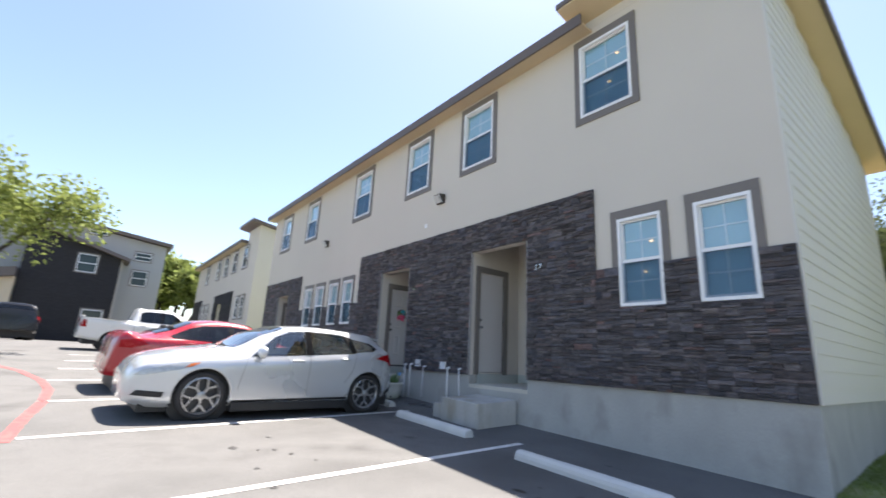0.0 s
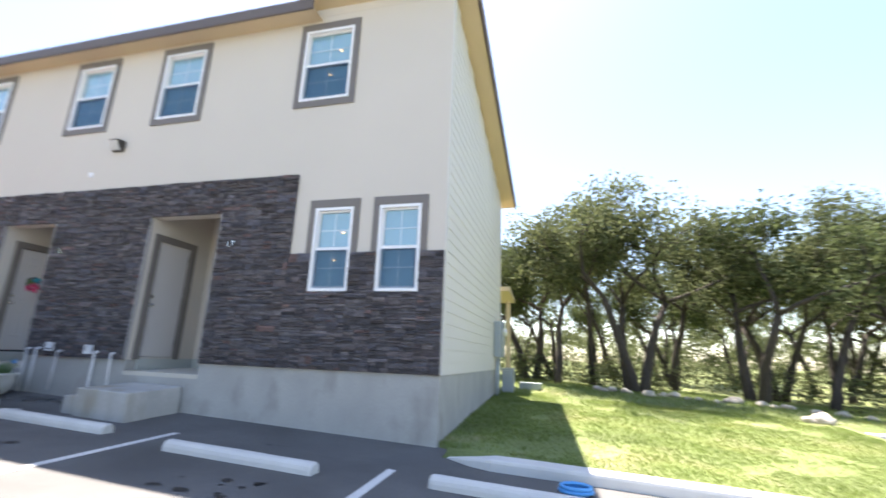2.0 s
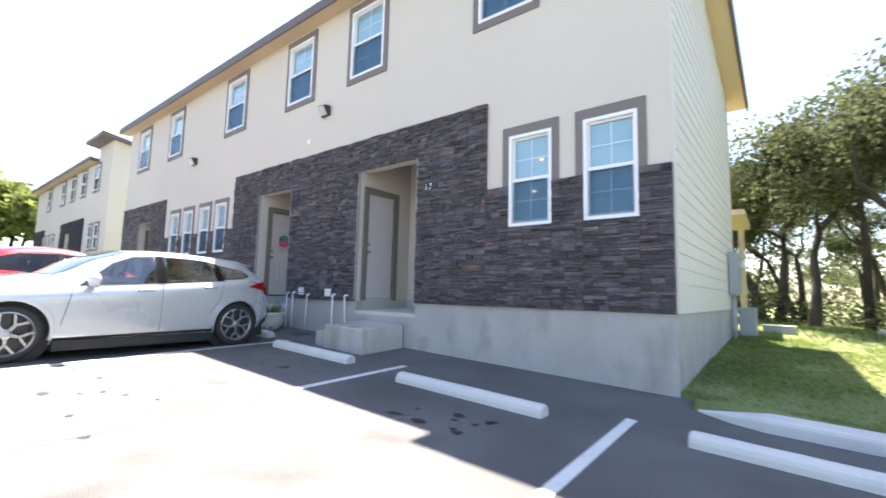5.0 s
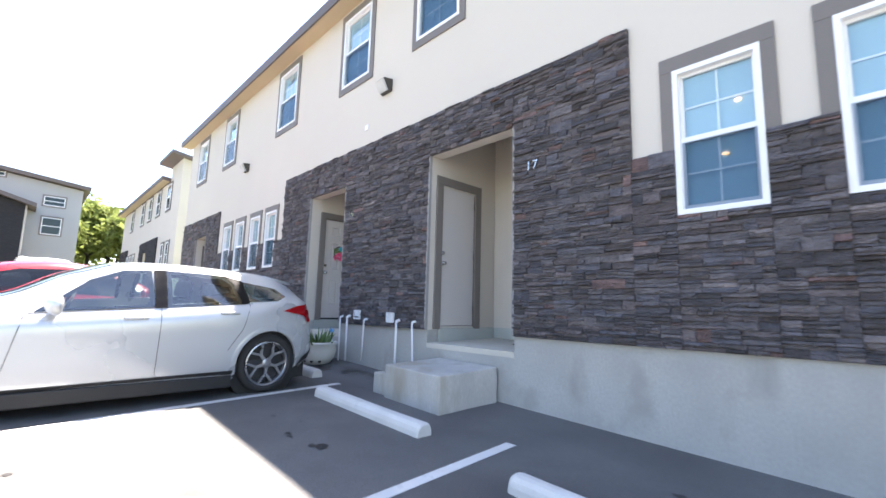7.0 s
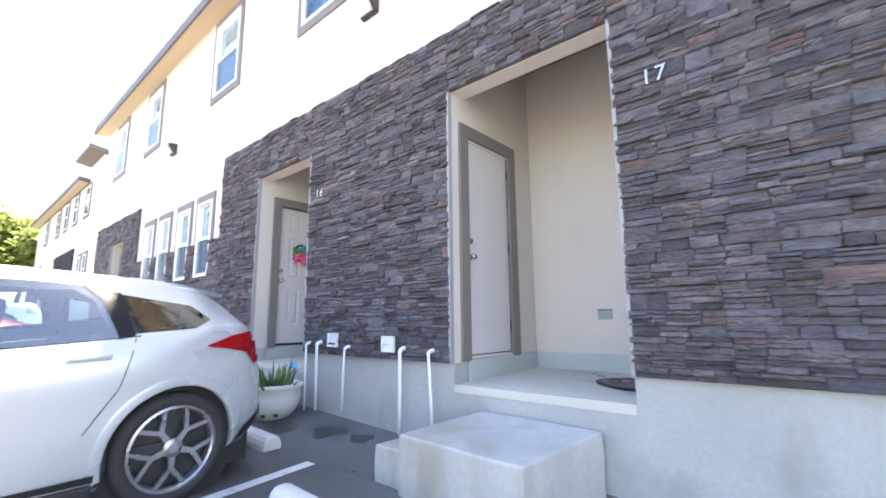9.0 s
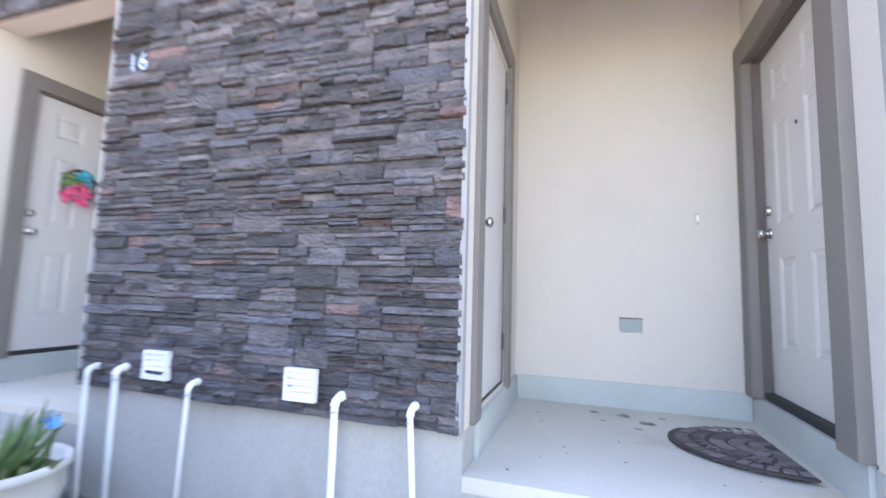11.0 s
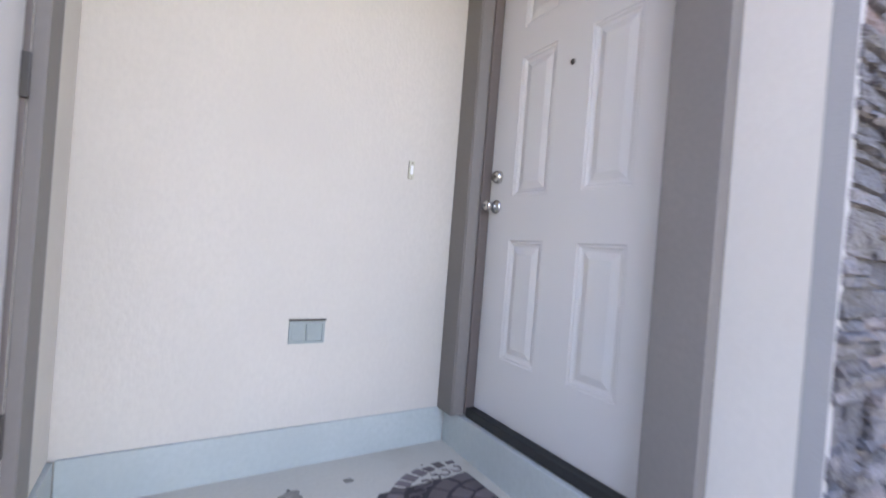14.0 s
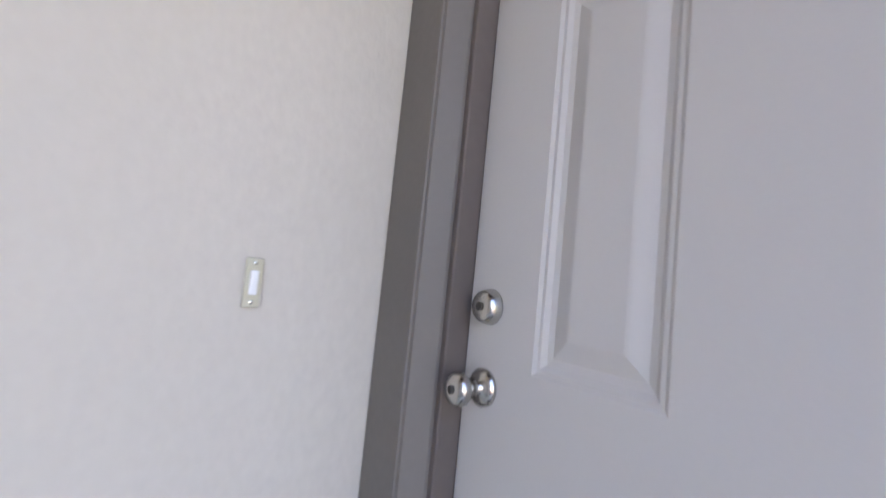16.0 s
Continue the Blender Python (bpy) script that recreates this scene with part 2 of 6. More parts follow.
M_SEAT = material("seat_cloth", (0.05, 0.05, 0.052), 0.9, 0.15, 6, 80, 0.2, 0.003)
M_SCREEN = glass_material("insect_screen", (0.70, 0.74, 0.78), -0.2, 0.6)
M_LAMPGLOW = bpy.data.materials.new("lit_bulb")
M_LAMPGLOW.use_nodes = True
M_LAMPGLOW.node_tree.nodes["Principled BSDF"].inputs["Emission Color"].default_value = (1.0, 0.55, 0.2, 1)
M_LAMPGLOW.node_tree.nodes["Principled BSDF"].inputs["Emission Strength"].default_value = 0.35
M_STONE = stone_material()


# ---- building blocks ----
def thing(name, m, label, category, group="", kind=""):
    ob = new(name)
    ob.empty_display_size = 0.1
    ob.matrix_world = m
    return tagged(ob, label, category, group, kind)


def part(name, bm, mtl, parent=None, label="", smooth=False):
    bmesh.ops.recalc_face_normals(bm, faces=bm.faces)
    me = bpy.data.meshes.new(name)
    bm.to_mesh(me)
    bm.free()
    me.materials.append(mtl)
    if smooth:
        me.polygons.foreach_set("use_smooth", [True] * len(me.polygons))
    ob = new(name, me)
    if parent:
        ob.parent = parent
    return tagged(ob, label)


def cuboid(bm, x0, x1, y0, y1, z0, z1, bevel=0.0):
    r = bmesh.ops.create_cube(bm, size=1)["verts"]
    for v in r:
        v.co = Vector(((x0 + x1) / 2 + v.co.x * (x1 - x0), (y0 + y1) / 2 + v.co.y * (y1 - y0), (z0 + z1) / 2 + v.co.z * (z1 - z0)))
    if bevel:
        es = list({e for v in r for e in v.link_edges})
        bmesh.ops.bevel(bm, geom=es, offset=bevel, segments=2, affect="EDGES", profile=0.6)
    return r


def block(name, dims, mtl, parent=None, label="", bevel=0.0):
    bm = bmesh.new()
    cuboid(bm, *dims, bevel)
    return part(name, bm, mtl, parent, label)


def lathe(bm, rings, seg=24, m=Matrix.Identity(4), cap=True):
    """Turns (radius, height) rings about z."""
    rows = [[bm.verts.new(m @ Vector((r * math.cos(a * math.tau / seg), r * math.sin(a * math.tau / seg), h))) for a in range(seg)] for r, h in rings]
    for a, b in zip(rows, rows[1:]):
        for i in range(seg):
            bm.faces.new((a[i], a[(i + 1) % seg], b[(i + 1) % seg], b[i]))
    if cap:
        bm.faces.new(rows[0][::-1])
        bm.faces.new(rows[-1])


def tube(bm, pts, radii, seg=8):
    pts = [Vector(p) for p in pts]
    rows = []
    for i, p in enumerate(pts):
        d = (pts[min(i + 1, len(pts) - 1)] - pts[max(i - 1, 0)]).normalized()
        q = d.to_track_quat("Z", "Y")
        rows.append([bm.verts.new(p + q @ Vector((radii[i] * math.cos(a * math.tau / seg), radii[i] * math.sin(a * math.tau / seg), 0))) for a in range(seg)])
    for a, b in zip(rows, rows[1:]):
        for i in range(seg):
            bm.faces.new((a[i], a[(i + 1) % seg], b[(i + 1) % seg], b[i]))
    bm.faces.new(rows[0][::-1])
    bm.faces.new(rows[-1])


def pierced(bm, xs, zs, holes, to, thick):
    """A wall slab over the cells of a grid, with real openings. to(u, w, d) places a point; holes are (u0, u1, w0, w1)."""
    us = sorted({round(v, 4) for v in (*xs, *(h[0] for h in holes), *(h[1] for h in holes)) if xs[0] <= v <= xs[1]})
    ws = sorted({round(v, 4) for v in (*zs, *(h[2] for h in holes), *(h[3] for h in holes)) if zs[0] <= v <= zs[1]})

    def solid(i, j):
        if not (0 <= i < len(us) - 1 and 0 <= j < len(ws) - 1):
            return False
        u, w = (us[i] + us[i + 1]) / 2, (ws[j] + ws[j + 1]) / 2
        return not any(h[0] < u < h[1] and h[2] < w < h[3] for h in holes)

    made = {}

    def vert(i, j, d):
        if (i, j, d) not in made:
            made[i, j, d] = bm.verts.new(to(us[i], ws[j], d * thick))
        return made[i, j, d]

    for i in range(len(us) - 1):
        for j in range(len(ws) - 1):
            if not solid(i, j):
                continue
            for d in (0, 1):
                bm.faces.new([vert(i, j, d), vert(i + 1, j, d), vert(i + 1, j + 1, d), vert(i, j + 1, d)])
            for di, dj, a, b in ((-1, 0, (0, 0), (0, 1)), (1, 0, (1, 0), (1, 1)), (0, -1, (0, 0), (1, 0)), (0, 1, (0, 1), (1, 1))):
                if not solid(i + di, j + dj):
                    p, q = (i + a[0], j + a[1]), (i + b[0], j + b[1])
                    bm.faces.new([vert(*p, 0), vert(*q, 0), vert(*q, 1), vert(*p, 1)])


def facing(y):
    return lambda u, w, d: Vector((u, y + d, w))


# ---- ground, lot and kerbs ----
def lot_z(x, y=-1.0):
    """The asphalt falls towards +x and rises a little to meet the foundation."""
    apron = 0.075 * min(1.0, max(0.0, (y + 0.8) / 0.8)) * min(1.0, max(0.0, (0.6 - x) / 0.6))
    return -0.98 - 0.038 * max(-29.0, min(5.0, x)) + (0.03 * min(8.0, max(0.0, y)) if x > 5 else apron)


def turf_z(x, y):
    rise = 0.055 * min(8.0, max(0.0, y))
    bumps = 0.03 * noise.noise((x * 0.7, y * 0.7, 0)) if abs(x) < 60 and abs(y) < 60 else 0
    far = 0.02 * max(0.0, min(60.0, y - 14))
    return lot_z(min(5.0, x)) + 0.11 + rise * (1 if x < 6 else max(0.55, 1 - (x - 6) * 0.15)) + bumps + far


def in_lot(x, y):
    return -90 <= x <= 40 and -50 <= y and (y <= 0.05 if x <= 0.15 else y <= -0.3 if x <= 7.2 else y <= 5.3)


def build_ground():
    xs = [-600, -250, -120, -90.1, -90, -70, -50, -40] + [-36 + 2 * i for i in range(17)] + [-2, -1, 0.1, 0.2, 0.6] + [1 + 0.5 * i for i in range(13)] + [7.15, 7.25, 8, 9] + [10 + 2 * i for i in range(15)] + [40, 40.1, 60, 120, 300, 600]
    ys = [-600, -200, -50.1, -50, -30, -15, -8, -4, -2, -1, -0.31, -0.24, 0.0, 0.1, 0.5] + [1 + 0.5 * i for i in range(8)] + [5.25, 5.35] + [6 + i for i in range(12)] + [20, 24, 30, 40, 60, 120, 300, 600]
    verts = [(x, y, lot_z(x, y) - 0.15 if in_lot(x, y) else turf_z(x, y) if y > -0.5 else lot_z(x) - 0.02) for x in xs for y in ys]
    n = len(ys)
    faces = [(i * n + j, (i + 1) * n + j, (i + 1) * n + j + 1, i * n + j + 1) for i in range(len(xs) - 1) for j in range(n - 1)]
    me = bpy.data.meshes.new("ground")
    me.from_pydata(verts, [], faces)
    me.materials.append(M_SOIL)
    me.polygons.foreach_set("use_smooth", [True] * len(faces))
    tagged(new("ground", me), "grassy earth with bare sandy patches round the lot", "ground", kind="structure")
    verts, faces = [], []
    for x0, x1, top in ((-90, -29, 0.05), (-29, -18, 0.05), (-18, -9, 0.05), (-9, 0, 0.05), (0, 0.15, 0.05), (0.15, 0.6, -0.3), (0.6, 5, -0.3), (5, 7.2, -0.3), (7.2, 16, 5.3), (16, 40, 5.3)):
        rows = [-50, -20, -10, -5, -2, -0.8, -0.3] + ([0.05] if top == 0.05 else [0.0, 1, 2, 3, 4, 5.3] if top > 1 else [])
        for a, b in zip(rows, rows[1:]):
            k = len(verts)
            verts += [(x0, a, lot_z(x0 + 1e-6, a)), (x1, a, lot_z(x1 - 1e-6 if x1 != 5 else 5, a)), (x1, b, lot_z(x1 - 1e-6 if x1 != 5 else 5, b)), (x0, b, lot_z(x0 + 1e-6, b))]
            faces.append((k, k + 1, k + 2, k + 3))
    me = bpy.data.meshes.new("road")
    me.from_pydata(verts, [], faces)
    bm = bmesh.new()
    bm.from_mesh(me)
    bmesh.ops.remove_doubles(bm, verts=bm.verts, dist=0.001)
    bm.to_mesh(me)
    bm.free()
    me.materials.append(M_ASPHALT)
    tagged(new("road", me), "worn grey asphalt parking lot with oil spots", "parking lot", kind="structure")


build_ground()


def build_kerb(name, pts, width=0.3):
    """Points are x, y, height over the asphalt; the body lies to the left of the way."""
    bm = bmesh.new()
    rows = []
    sec = ((0, -0.2), (0, 0.7), (0.035, 0.92), (0.08, 1.0), (0.92, 1.0), (1.0, 0.9), (1.0, -0.2))
    for i, (x, y, h) in enumerate(pts):
        a, b = Vector(pts[max(0, i - 1)][:2]), Vector(pts[min(len(pts) - 1, i + 1)][:2])
        d = (b - a).normalized()
        side = Vector((-d.y, d.x))
        rows.append([bm.verts.new((x + side.x * width * u, y + side.y * width * u, lot_z(x, y) + (h * w if w > 0 else -0.15))) for u, w in sec])
    for a, b in zip(rows, rows[1:]):
        for i in range(len(sec) - 1):
            bm.faces.new((a[i], b[i], b[i + 1], a[i + 1]))
    bm.faces.new(rows[0])
    bm.faces.new(rows[-1][::-1])
    tagged(part(name, bm, M_STOP), "pale concrete kerb with a rounded edge along the grass", "kerb", kind="structure")


corner = [(6.7 + 0.55 * math.sin(a), 0.05 - 0.55 * math.cos(a), 0.13) for a in [i * math.pi / 16 for i in range(9)]]
build_kerb("kerb_1", [(0.22, -0.3, 0.015), (0.5, -0.4, 0.08), (0.78, -0.5, 0.125), (1.2, -0.5, 0.13), (3, -0.5, 0.13), (5, -0.5, 0.13)] + corner + [(7.28, 2, 0.12), (7.3, 5.0, 0.11)])
build_kerb("kerb_2", [(7.35, 5.1, 0.12), (11, 5.05, 0.12), (16, 5.0, 0.12), (39, 5.0, 0.12)])


def paint_strip(name, pts, width, mtl, label):
    bm = bmesh.new()
    rows = []
    for i, p in enumerate(pts):
        a, b = Vector(pts[max(0, i - 1)]), Vector(pts[min(len(pts) - 1, i + 1)])
        d = (b - a).normalized()
        for s in (-1, 1):
            x, y = p[0] - d.y * width / 2 * s, p[1] + d.x * width / 2 * s
            rows.append(bm.verts.new((x, y, lot_z(x, y) + 0.005)))
    for i in range(0, len(rows) - 2, 2):
        bm.faces.new((rows[i], rows[i + 1], rows[i + 3], rows[i + 2]))
    tagged(part(name, bm, mtl), label, "road marking", kind="structure")


STALLS = [(-20.2, -0.9, -19.3, -6.4), (-17.4, -0.9, -16.5, -6.4), (-14.6, -0.9, -13.75, -6.45), (-11.8, -0.9, -11.05, -6.5), (-8.95, -0.9, -8.06, -6.46),
          (-6.19, -0.88, -5.38, -6.45), (-3.28, -0.9, -2.75, -6.0), (-0.21, -1.05, -0.05, -5.6), (2.5, -0.75, 2.58, -5.6), (5.0, -0.75, 5.1, -5.6)]
for i, (xa, ya, xb, yb) in enumerate(STALLS):
    paint_strip("parking_line_%d" % (i + 1), [(xa + (xb - xa) * k / 6, ya + (yb - ya) * k / 6) for k in range(7)], 0.1, M_LINE, "worn white painted parking stall line")
paint_strip("fire_lane_line", [(-5.2, -6.55), (-6.5, -6.5), (-8, -6.4), (-9.5, -6.4), (-11, -6.6), (-13, -7.1), (-16, -8.4), (-19, -10.2)], 0.13, M_REDLINE, "faded red curved fire lane line on asphalt")


def stain(x, y, r, z=None, mtl=None):
    bm = bmesh.new()
    k = random.random() * 9
    ring = []
    for i in range(18):
        a = i * math.tau / 18
        q = r * (0.75 + 0.5 * noise.noise((math.cos(a) * 1.3 + k, math.sin(a) * 1.3, k)))
        px, py = x + q * math.cos(a), y + q * 0.7 * math.sin(a)
        ring.append(bm.verts.new((px, py, lot_z(px, py) + 0.004 if z is None else z - 0.022 * max(0.0, 1.41 - py))))
    bm.faces.new(ring)
    tagged(part("oil_stain", bm, mtl or M_STAIN), "small dark stain on the ground", "stain", "oil stains on the lot", "structure")


rs = random.Random(4)
for cx, cy, n, sp in ((-1.5, -2.35, 12, 0.5), (-4.6, -2.3, 6, 0.6), (-3.6, -4.3, 7, 0.8), (2.0, -2.2, 5, 0.4), (-1.95, -0.75, 2, 0.12), (-5.2, -4.0, 4, 0.5)):
    for i in range(n):
        stain(cx + rs.uniform(-sp, sp), cy + rs.uniform(-sp, sp) * 0.6, rs.uniform(0.025, 0.1))

for cx, cy, q in ((-7.3, -0.55, 0.34), (-6.75, -0.35, 0.28), (-7.75, -0.8, 0.3), (-7.0, -0.95, 0.2), (-6.3, -0.3, 0.16)):
    stain(cx, cy, q, None, M_WET)


def wheel_stop(x0, x1, y, tilt=0.0):
    L = (x1 - x0) / 2
    ob_bm = bmesh.new()
    sec = ((-0.088, 0), (-0.086, 0.045), (-0.074, 0.08), (-0.05, 0.104), (-0.02, 0.112), (0.02, 0.112), (0.05, 0.104), (0.074, 0.08), (0.086, 0.045), (0.088, 0))
    rows = []
    for u in (-L, -L + 0.012, -L + 0.03, -L * 0.75, -L / 2, -L / 4, 0, L / 4, L / 2, L * 0.75, L - 0.03, L - 0.012, L):
        k = 0.88 if abs(u) == L else 0.96 if abs(u) > L - 0.02 else 1.0
        rows.append([ob_bm.verts.new((u, a * k, b * k + (0.004 * noise.noise((u * 3 + x0, a * 9, b * 9)) if b else 0))) for a, b in sec])
    for a, b in zip(rows, rows[1:]):
        for i in range(len(sec)):
            ob_bm.faces.new((a[i], b[i], b[(i + 1) % len(sec)], a[(i + 1) % len(sec)]))
    ob_bm.faces.new(rows[0])
    ob_bm.faces.new(rows[-1][::-1])
    ob = part("wheel_stop", ob_bm, M_STOP)
    xc = (x0 + x1) / 2
    ob.matrix_world = pose(xc, y, lot_z(xc), 0, math.degrees(0.038) if xc < 5 else 0, tilt)
    tagged(ob, "chipped pale concrete wheel stop lying on the asphalt", "wheel stop", "wheel stops of the parking stalls")


for x0, x1, y in ((-5.72, -3.85, -1.4), (-2.7, -0.82, -1.62), (0.33, 2.2, -1.42), (2.95, 4.75, -1.45), (5.45, 7.25, -1.45), (-8.5, -6.7, -0.95)):
    wheel_stop(x0, x1, y, rs.uniform(-1, 1))

# ---- the town house ----
UPPER = [(-2.74, 0.95), (-5.89, 0.95), (-8.16, 0.94), (-11.2, 0.98), (-15.2, 0.95), (-18.05, 0.95)]
LOWER = [(-2.155, 0.665), (-1.045, 0.675), (-11.45, 0.62), (-12.45, 0.62), (-13.55, 0.62), (-14.55, 0.62)]
RECESSES = [(-5.44, -3.945, 2.482), (-9.1, -7.74, 2.46), (-17.4, -16.25, 2.42)]
holes = [(x, x + w, 4.48, 5.905) for x, w in UPPER] + [(x, x + w, 1.15, 2.49) for x, w in LOWER] + [(a, b, -0.15, t) for a, b, t in RECESSES]
bm = bmesh.new()
pierced(bm, (-19.2, -0.0), (0.0, 6.2), holes, facing(0.0), 0.18)
tagged(part("wall_front", bm, M_STUCCO), "beige stucco front wall of the town house", "wall", kind="structure")
bm = bmesh.new()
cuboid(bm, -2.6, 0.0, 0.0, 0.18, 6.204, 6.4)
cuboid(bm, -2.6, -2.45, 0.18, 4.5, 5.0, 6.3)
tagged(part("wall_tower", bm, M_STUCCO), "raised stucco end bay above the eave", "wall", kind="structure")
bm = bmesh.new()
pierced(bm, (-19.2, 0.0), (-1.6, 0.0), [(a, b, -0.235, 0.1) for a, b, t in RECESSES], facing(0.0), 0.2)
cuboid(bm, -0.2, 0.0, 0.204, 6.1, -1.6, 0.0)
tagged(part("foundation", bm, M_CONC), "bare stained concrete foundation wall of the house", "foundation", kind="structure")
bm = bmesh.new()
cuboid(bm, -19.2, -0.2, 6.0, 6.2, -1.6, 4.6)
cuboid(bm, -19.2, -19.0, 0.2, 6.0, -1.6, 4.6)
tagged(part("wall_back", bm, M_STUCCO), "plain rear and far end walls", "wall", kind="structure")


def sheet_roof(name, x0, x1, y0, y1, z_of, thick, mtl, label):
    bm = bmesh.new()
    v = [bm.verts.new((x, y, z_of(y) + dz)) for dz in (0, thick) for x in (x0, x1) for y in (y0, y1)]
    for f in ((0, 1, 3, 2), (4, 6, 7, 5), (0, 2, 6, 4), (1, 5, 7, 3), (0, 4, 5, 1), (2, 3, 7, 6)):
        bm.faces.new([v[i] for i in f])
    return tagged(part(name, bm, mtl), label, "roof", kind="structure")


def rake(y):
    return 6.37 - 0.27 * y


sheet_roof("ceiling_soffit_tower", -2.85, 0.34, -0.5, 6.5, rake, 0.03, M_SOFFIT, "tan boarded soffit under the sloping roof")
sheet_roof("roof_tower", -2.87, 0.36, -0.52, 6.52, lambda y: rake(y) + 0.032, 0.1, M_FASCIA, "dark brown shed roof edge of the end bay")
sheet_roof("trim_rake", 0.362, 0.4, -0.54, 6.54, lambda y: rake(y) - 0.03, 0.19, M_FASCIA, "dark brown rake board along the gable")
sheet_roof("roof_main", -19.5, -2.89, -0.32, 6.4, lambda y: 6.27 - 0.25 * (y + 0.32), 0.06, M_FASCIA, "dark shingled shed roof")
tagged(block("fascia_main", (-19.5, -2.47, -0.36, -0.322, 6.1, 6.31), M_FASCIA), "dark brown fascia board along the eave", "fascia", kind="structure")
tagged(block("ceiling_soffit_main", (-19.5, -2.47, -0.32, 0.0, 6.12, 6.145), M_SOFFIT), "tan soffit under the eave", "soffit", kind="structure")
porch = sheet_roof("roof_porch", -3.0, 0.25, 6.2, 7.6, lambda y: 2.1 - 0.12 * (y - 6.2), 0.12, M_SOFFIT, "tan porch roof edge at the back of the house")
tagged(block("porch_post", (0.02, 0.14, 7.3, 7.42, -0.6, 1.98), M_SOFFIT), "tan wooden post under the porch roof", "post")


# ---- windows ----
def window(name, x, z, w, h, trim=(0.11, 0.15, 0.11, 0.12), lamp=False, grid=True):
    """Trim widths: left, top, right, bottom (0: none)."""
    win = thing(name, pose(x, 0, z), "white vinyl sash window with blinds and a taupe surround", "window", kind="structure")
    bm = bmesh.new()
    f = 0.045
    pierced(bm, (0, w), (0, h), [(f, w - f, f, h - f)], facing(-0.03), 0.1)
    part("window_frame", bm, M_VINYL, win)
    mid = h * 0.5
    bm = bmesh.new()
    pierced(bm, (f, w - f), (f, mid + 0.025), [(f + 0.03, w - f - 0.03, f + 0.035, mid - 0.025)], facing(0.0), 0.03)
    part("lower_sash", bm, M_VINYL, win)
    bm = bmesh.new()
    pierced(bm, (f, w - f), (mid - 0.02, h - f), [(f + 0.025, w - f - 0.025, mid + 0.02, h - f - 0.025)], facing(0.032), 0.03)
    part("upper_sash", bm, M_VINYL, win)
    pane = block("pane", (f + 0.03, w - f - 0.03, 0.014, 0.018, f + 0.035, mid - 0.02), M_GLASS, win)
    pane.visible_shadow = False
    pane = block("pane", (f + 0.025, w - f - 0.025, 0.044, 0.048, mid + 0.02, h - f - 0.025), M_GLASS, win)
    pane.visible_shadow = False
    if grid:
        for za, zb, y in ((f + 0.035, mid - 0.02, 0.021), (mid + 0.02, h - f - 0.025, 0.051)):
            bm = bmesh.new()
            cuboid(bm, w / 2 - 0.009, w / 2 + 0.009, y, y + 0.006, za, zb)
            cuboid(bm, f + 0.025, w - f - 0.025, y + 0.0062, y + 0.011, (za + zb) / 2 - 0.009, (za + zb) / 2 + 0.009)
            part("muntins", bm, M_VINYL, win)
    scr = block("insect_screen", (f + 0.01, w - f - 0.01, -0.008, -0.006, f + 0.005, mid - 0.022), M_SCREEN, win, "dark fine mesh insect screen")
    scr.visible_shadow = False
    # slats carry the blue of sky that the panes would mirror
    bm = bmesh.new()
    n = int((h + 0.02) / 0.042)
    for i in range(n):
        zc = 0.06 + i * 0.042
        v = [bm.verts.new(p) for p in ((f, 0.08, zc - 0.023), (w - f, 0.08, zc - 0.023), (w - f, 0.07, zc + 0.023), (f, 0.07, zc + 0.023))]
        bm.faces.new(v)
    part("blind", bm, M_BLIND, win, "pale horizontal slat blind tinted teal for the reflected sky")
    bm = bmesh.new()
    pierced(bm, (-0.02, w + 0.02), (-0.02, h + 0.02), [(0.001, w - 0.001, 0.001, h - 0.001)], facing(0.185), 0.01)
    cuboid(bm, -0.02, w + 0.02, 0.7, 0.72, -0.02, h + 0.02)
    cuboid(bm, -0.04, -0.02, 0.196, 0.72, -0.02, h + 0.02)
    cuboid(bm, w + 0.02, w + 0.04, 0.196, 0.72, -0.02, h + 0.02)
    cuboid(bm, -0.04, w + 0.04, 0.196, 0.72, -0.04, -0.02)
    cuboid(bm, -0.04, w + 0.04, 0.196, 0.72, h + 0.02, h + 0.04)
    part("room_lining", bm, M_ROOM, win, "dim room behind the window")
    l, t, r, b = trim
    zl = 0.6 if not b else 0.0
    if l:
        block("trim_side", (-l, 0, -0.022, 0.0, zl, h), M_TRIM, win, "taupe stucco band", 0.003)
        block("trim_side", (w, w + r, -0.022, 0.0, zl, h), M_TRIM, win, "taupe stucco band", 0.003)
        block("trim_head", (-l, w + r, -0.024, 0.0, h, h + t), M_TRIM, win, "taupe stucco band", 0.003)
        if b:
            block("window_sill", (-l, w + r, -0.024, 0.0, -b, 0), M_TRIM, win, "taupe stucco band", 0.003)
    if lamp:
        for k in range(2):
            bm = bmesh.new()
            lathe(bm, [(0.001, 0), (0.022, 0.004), (0.03, 0.014), (0.016, 0.026), (0.001, 0.03)], 12, pose(w * (0.55 + 0.17 * k), 0.058, h * (0.36 + 0.33 * k)))
            part("ceiling_bulb", bm, M_LAMPGLOW, win, "small warm lit lamp inside", True)


k = 0
for x, w in UPPER:
    k += 1
    window("window_%d" % k, x, 4.48, w, 1.425, lamp=(k == 1))
for i, (x, w) in enumerate(LOWER):
    k += 1
    window("window_%d" % k, x, 1.15, w, 1.34, trim=(0.11, 0.14, 0.1, 0) if i < 2 else (0.09, 0.13, 0.09, 0), lamp=(i == 0))


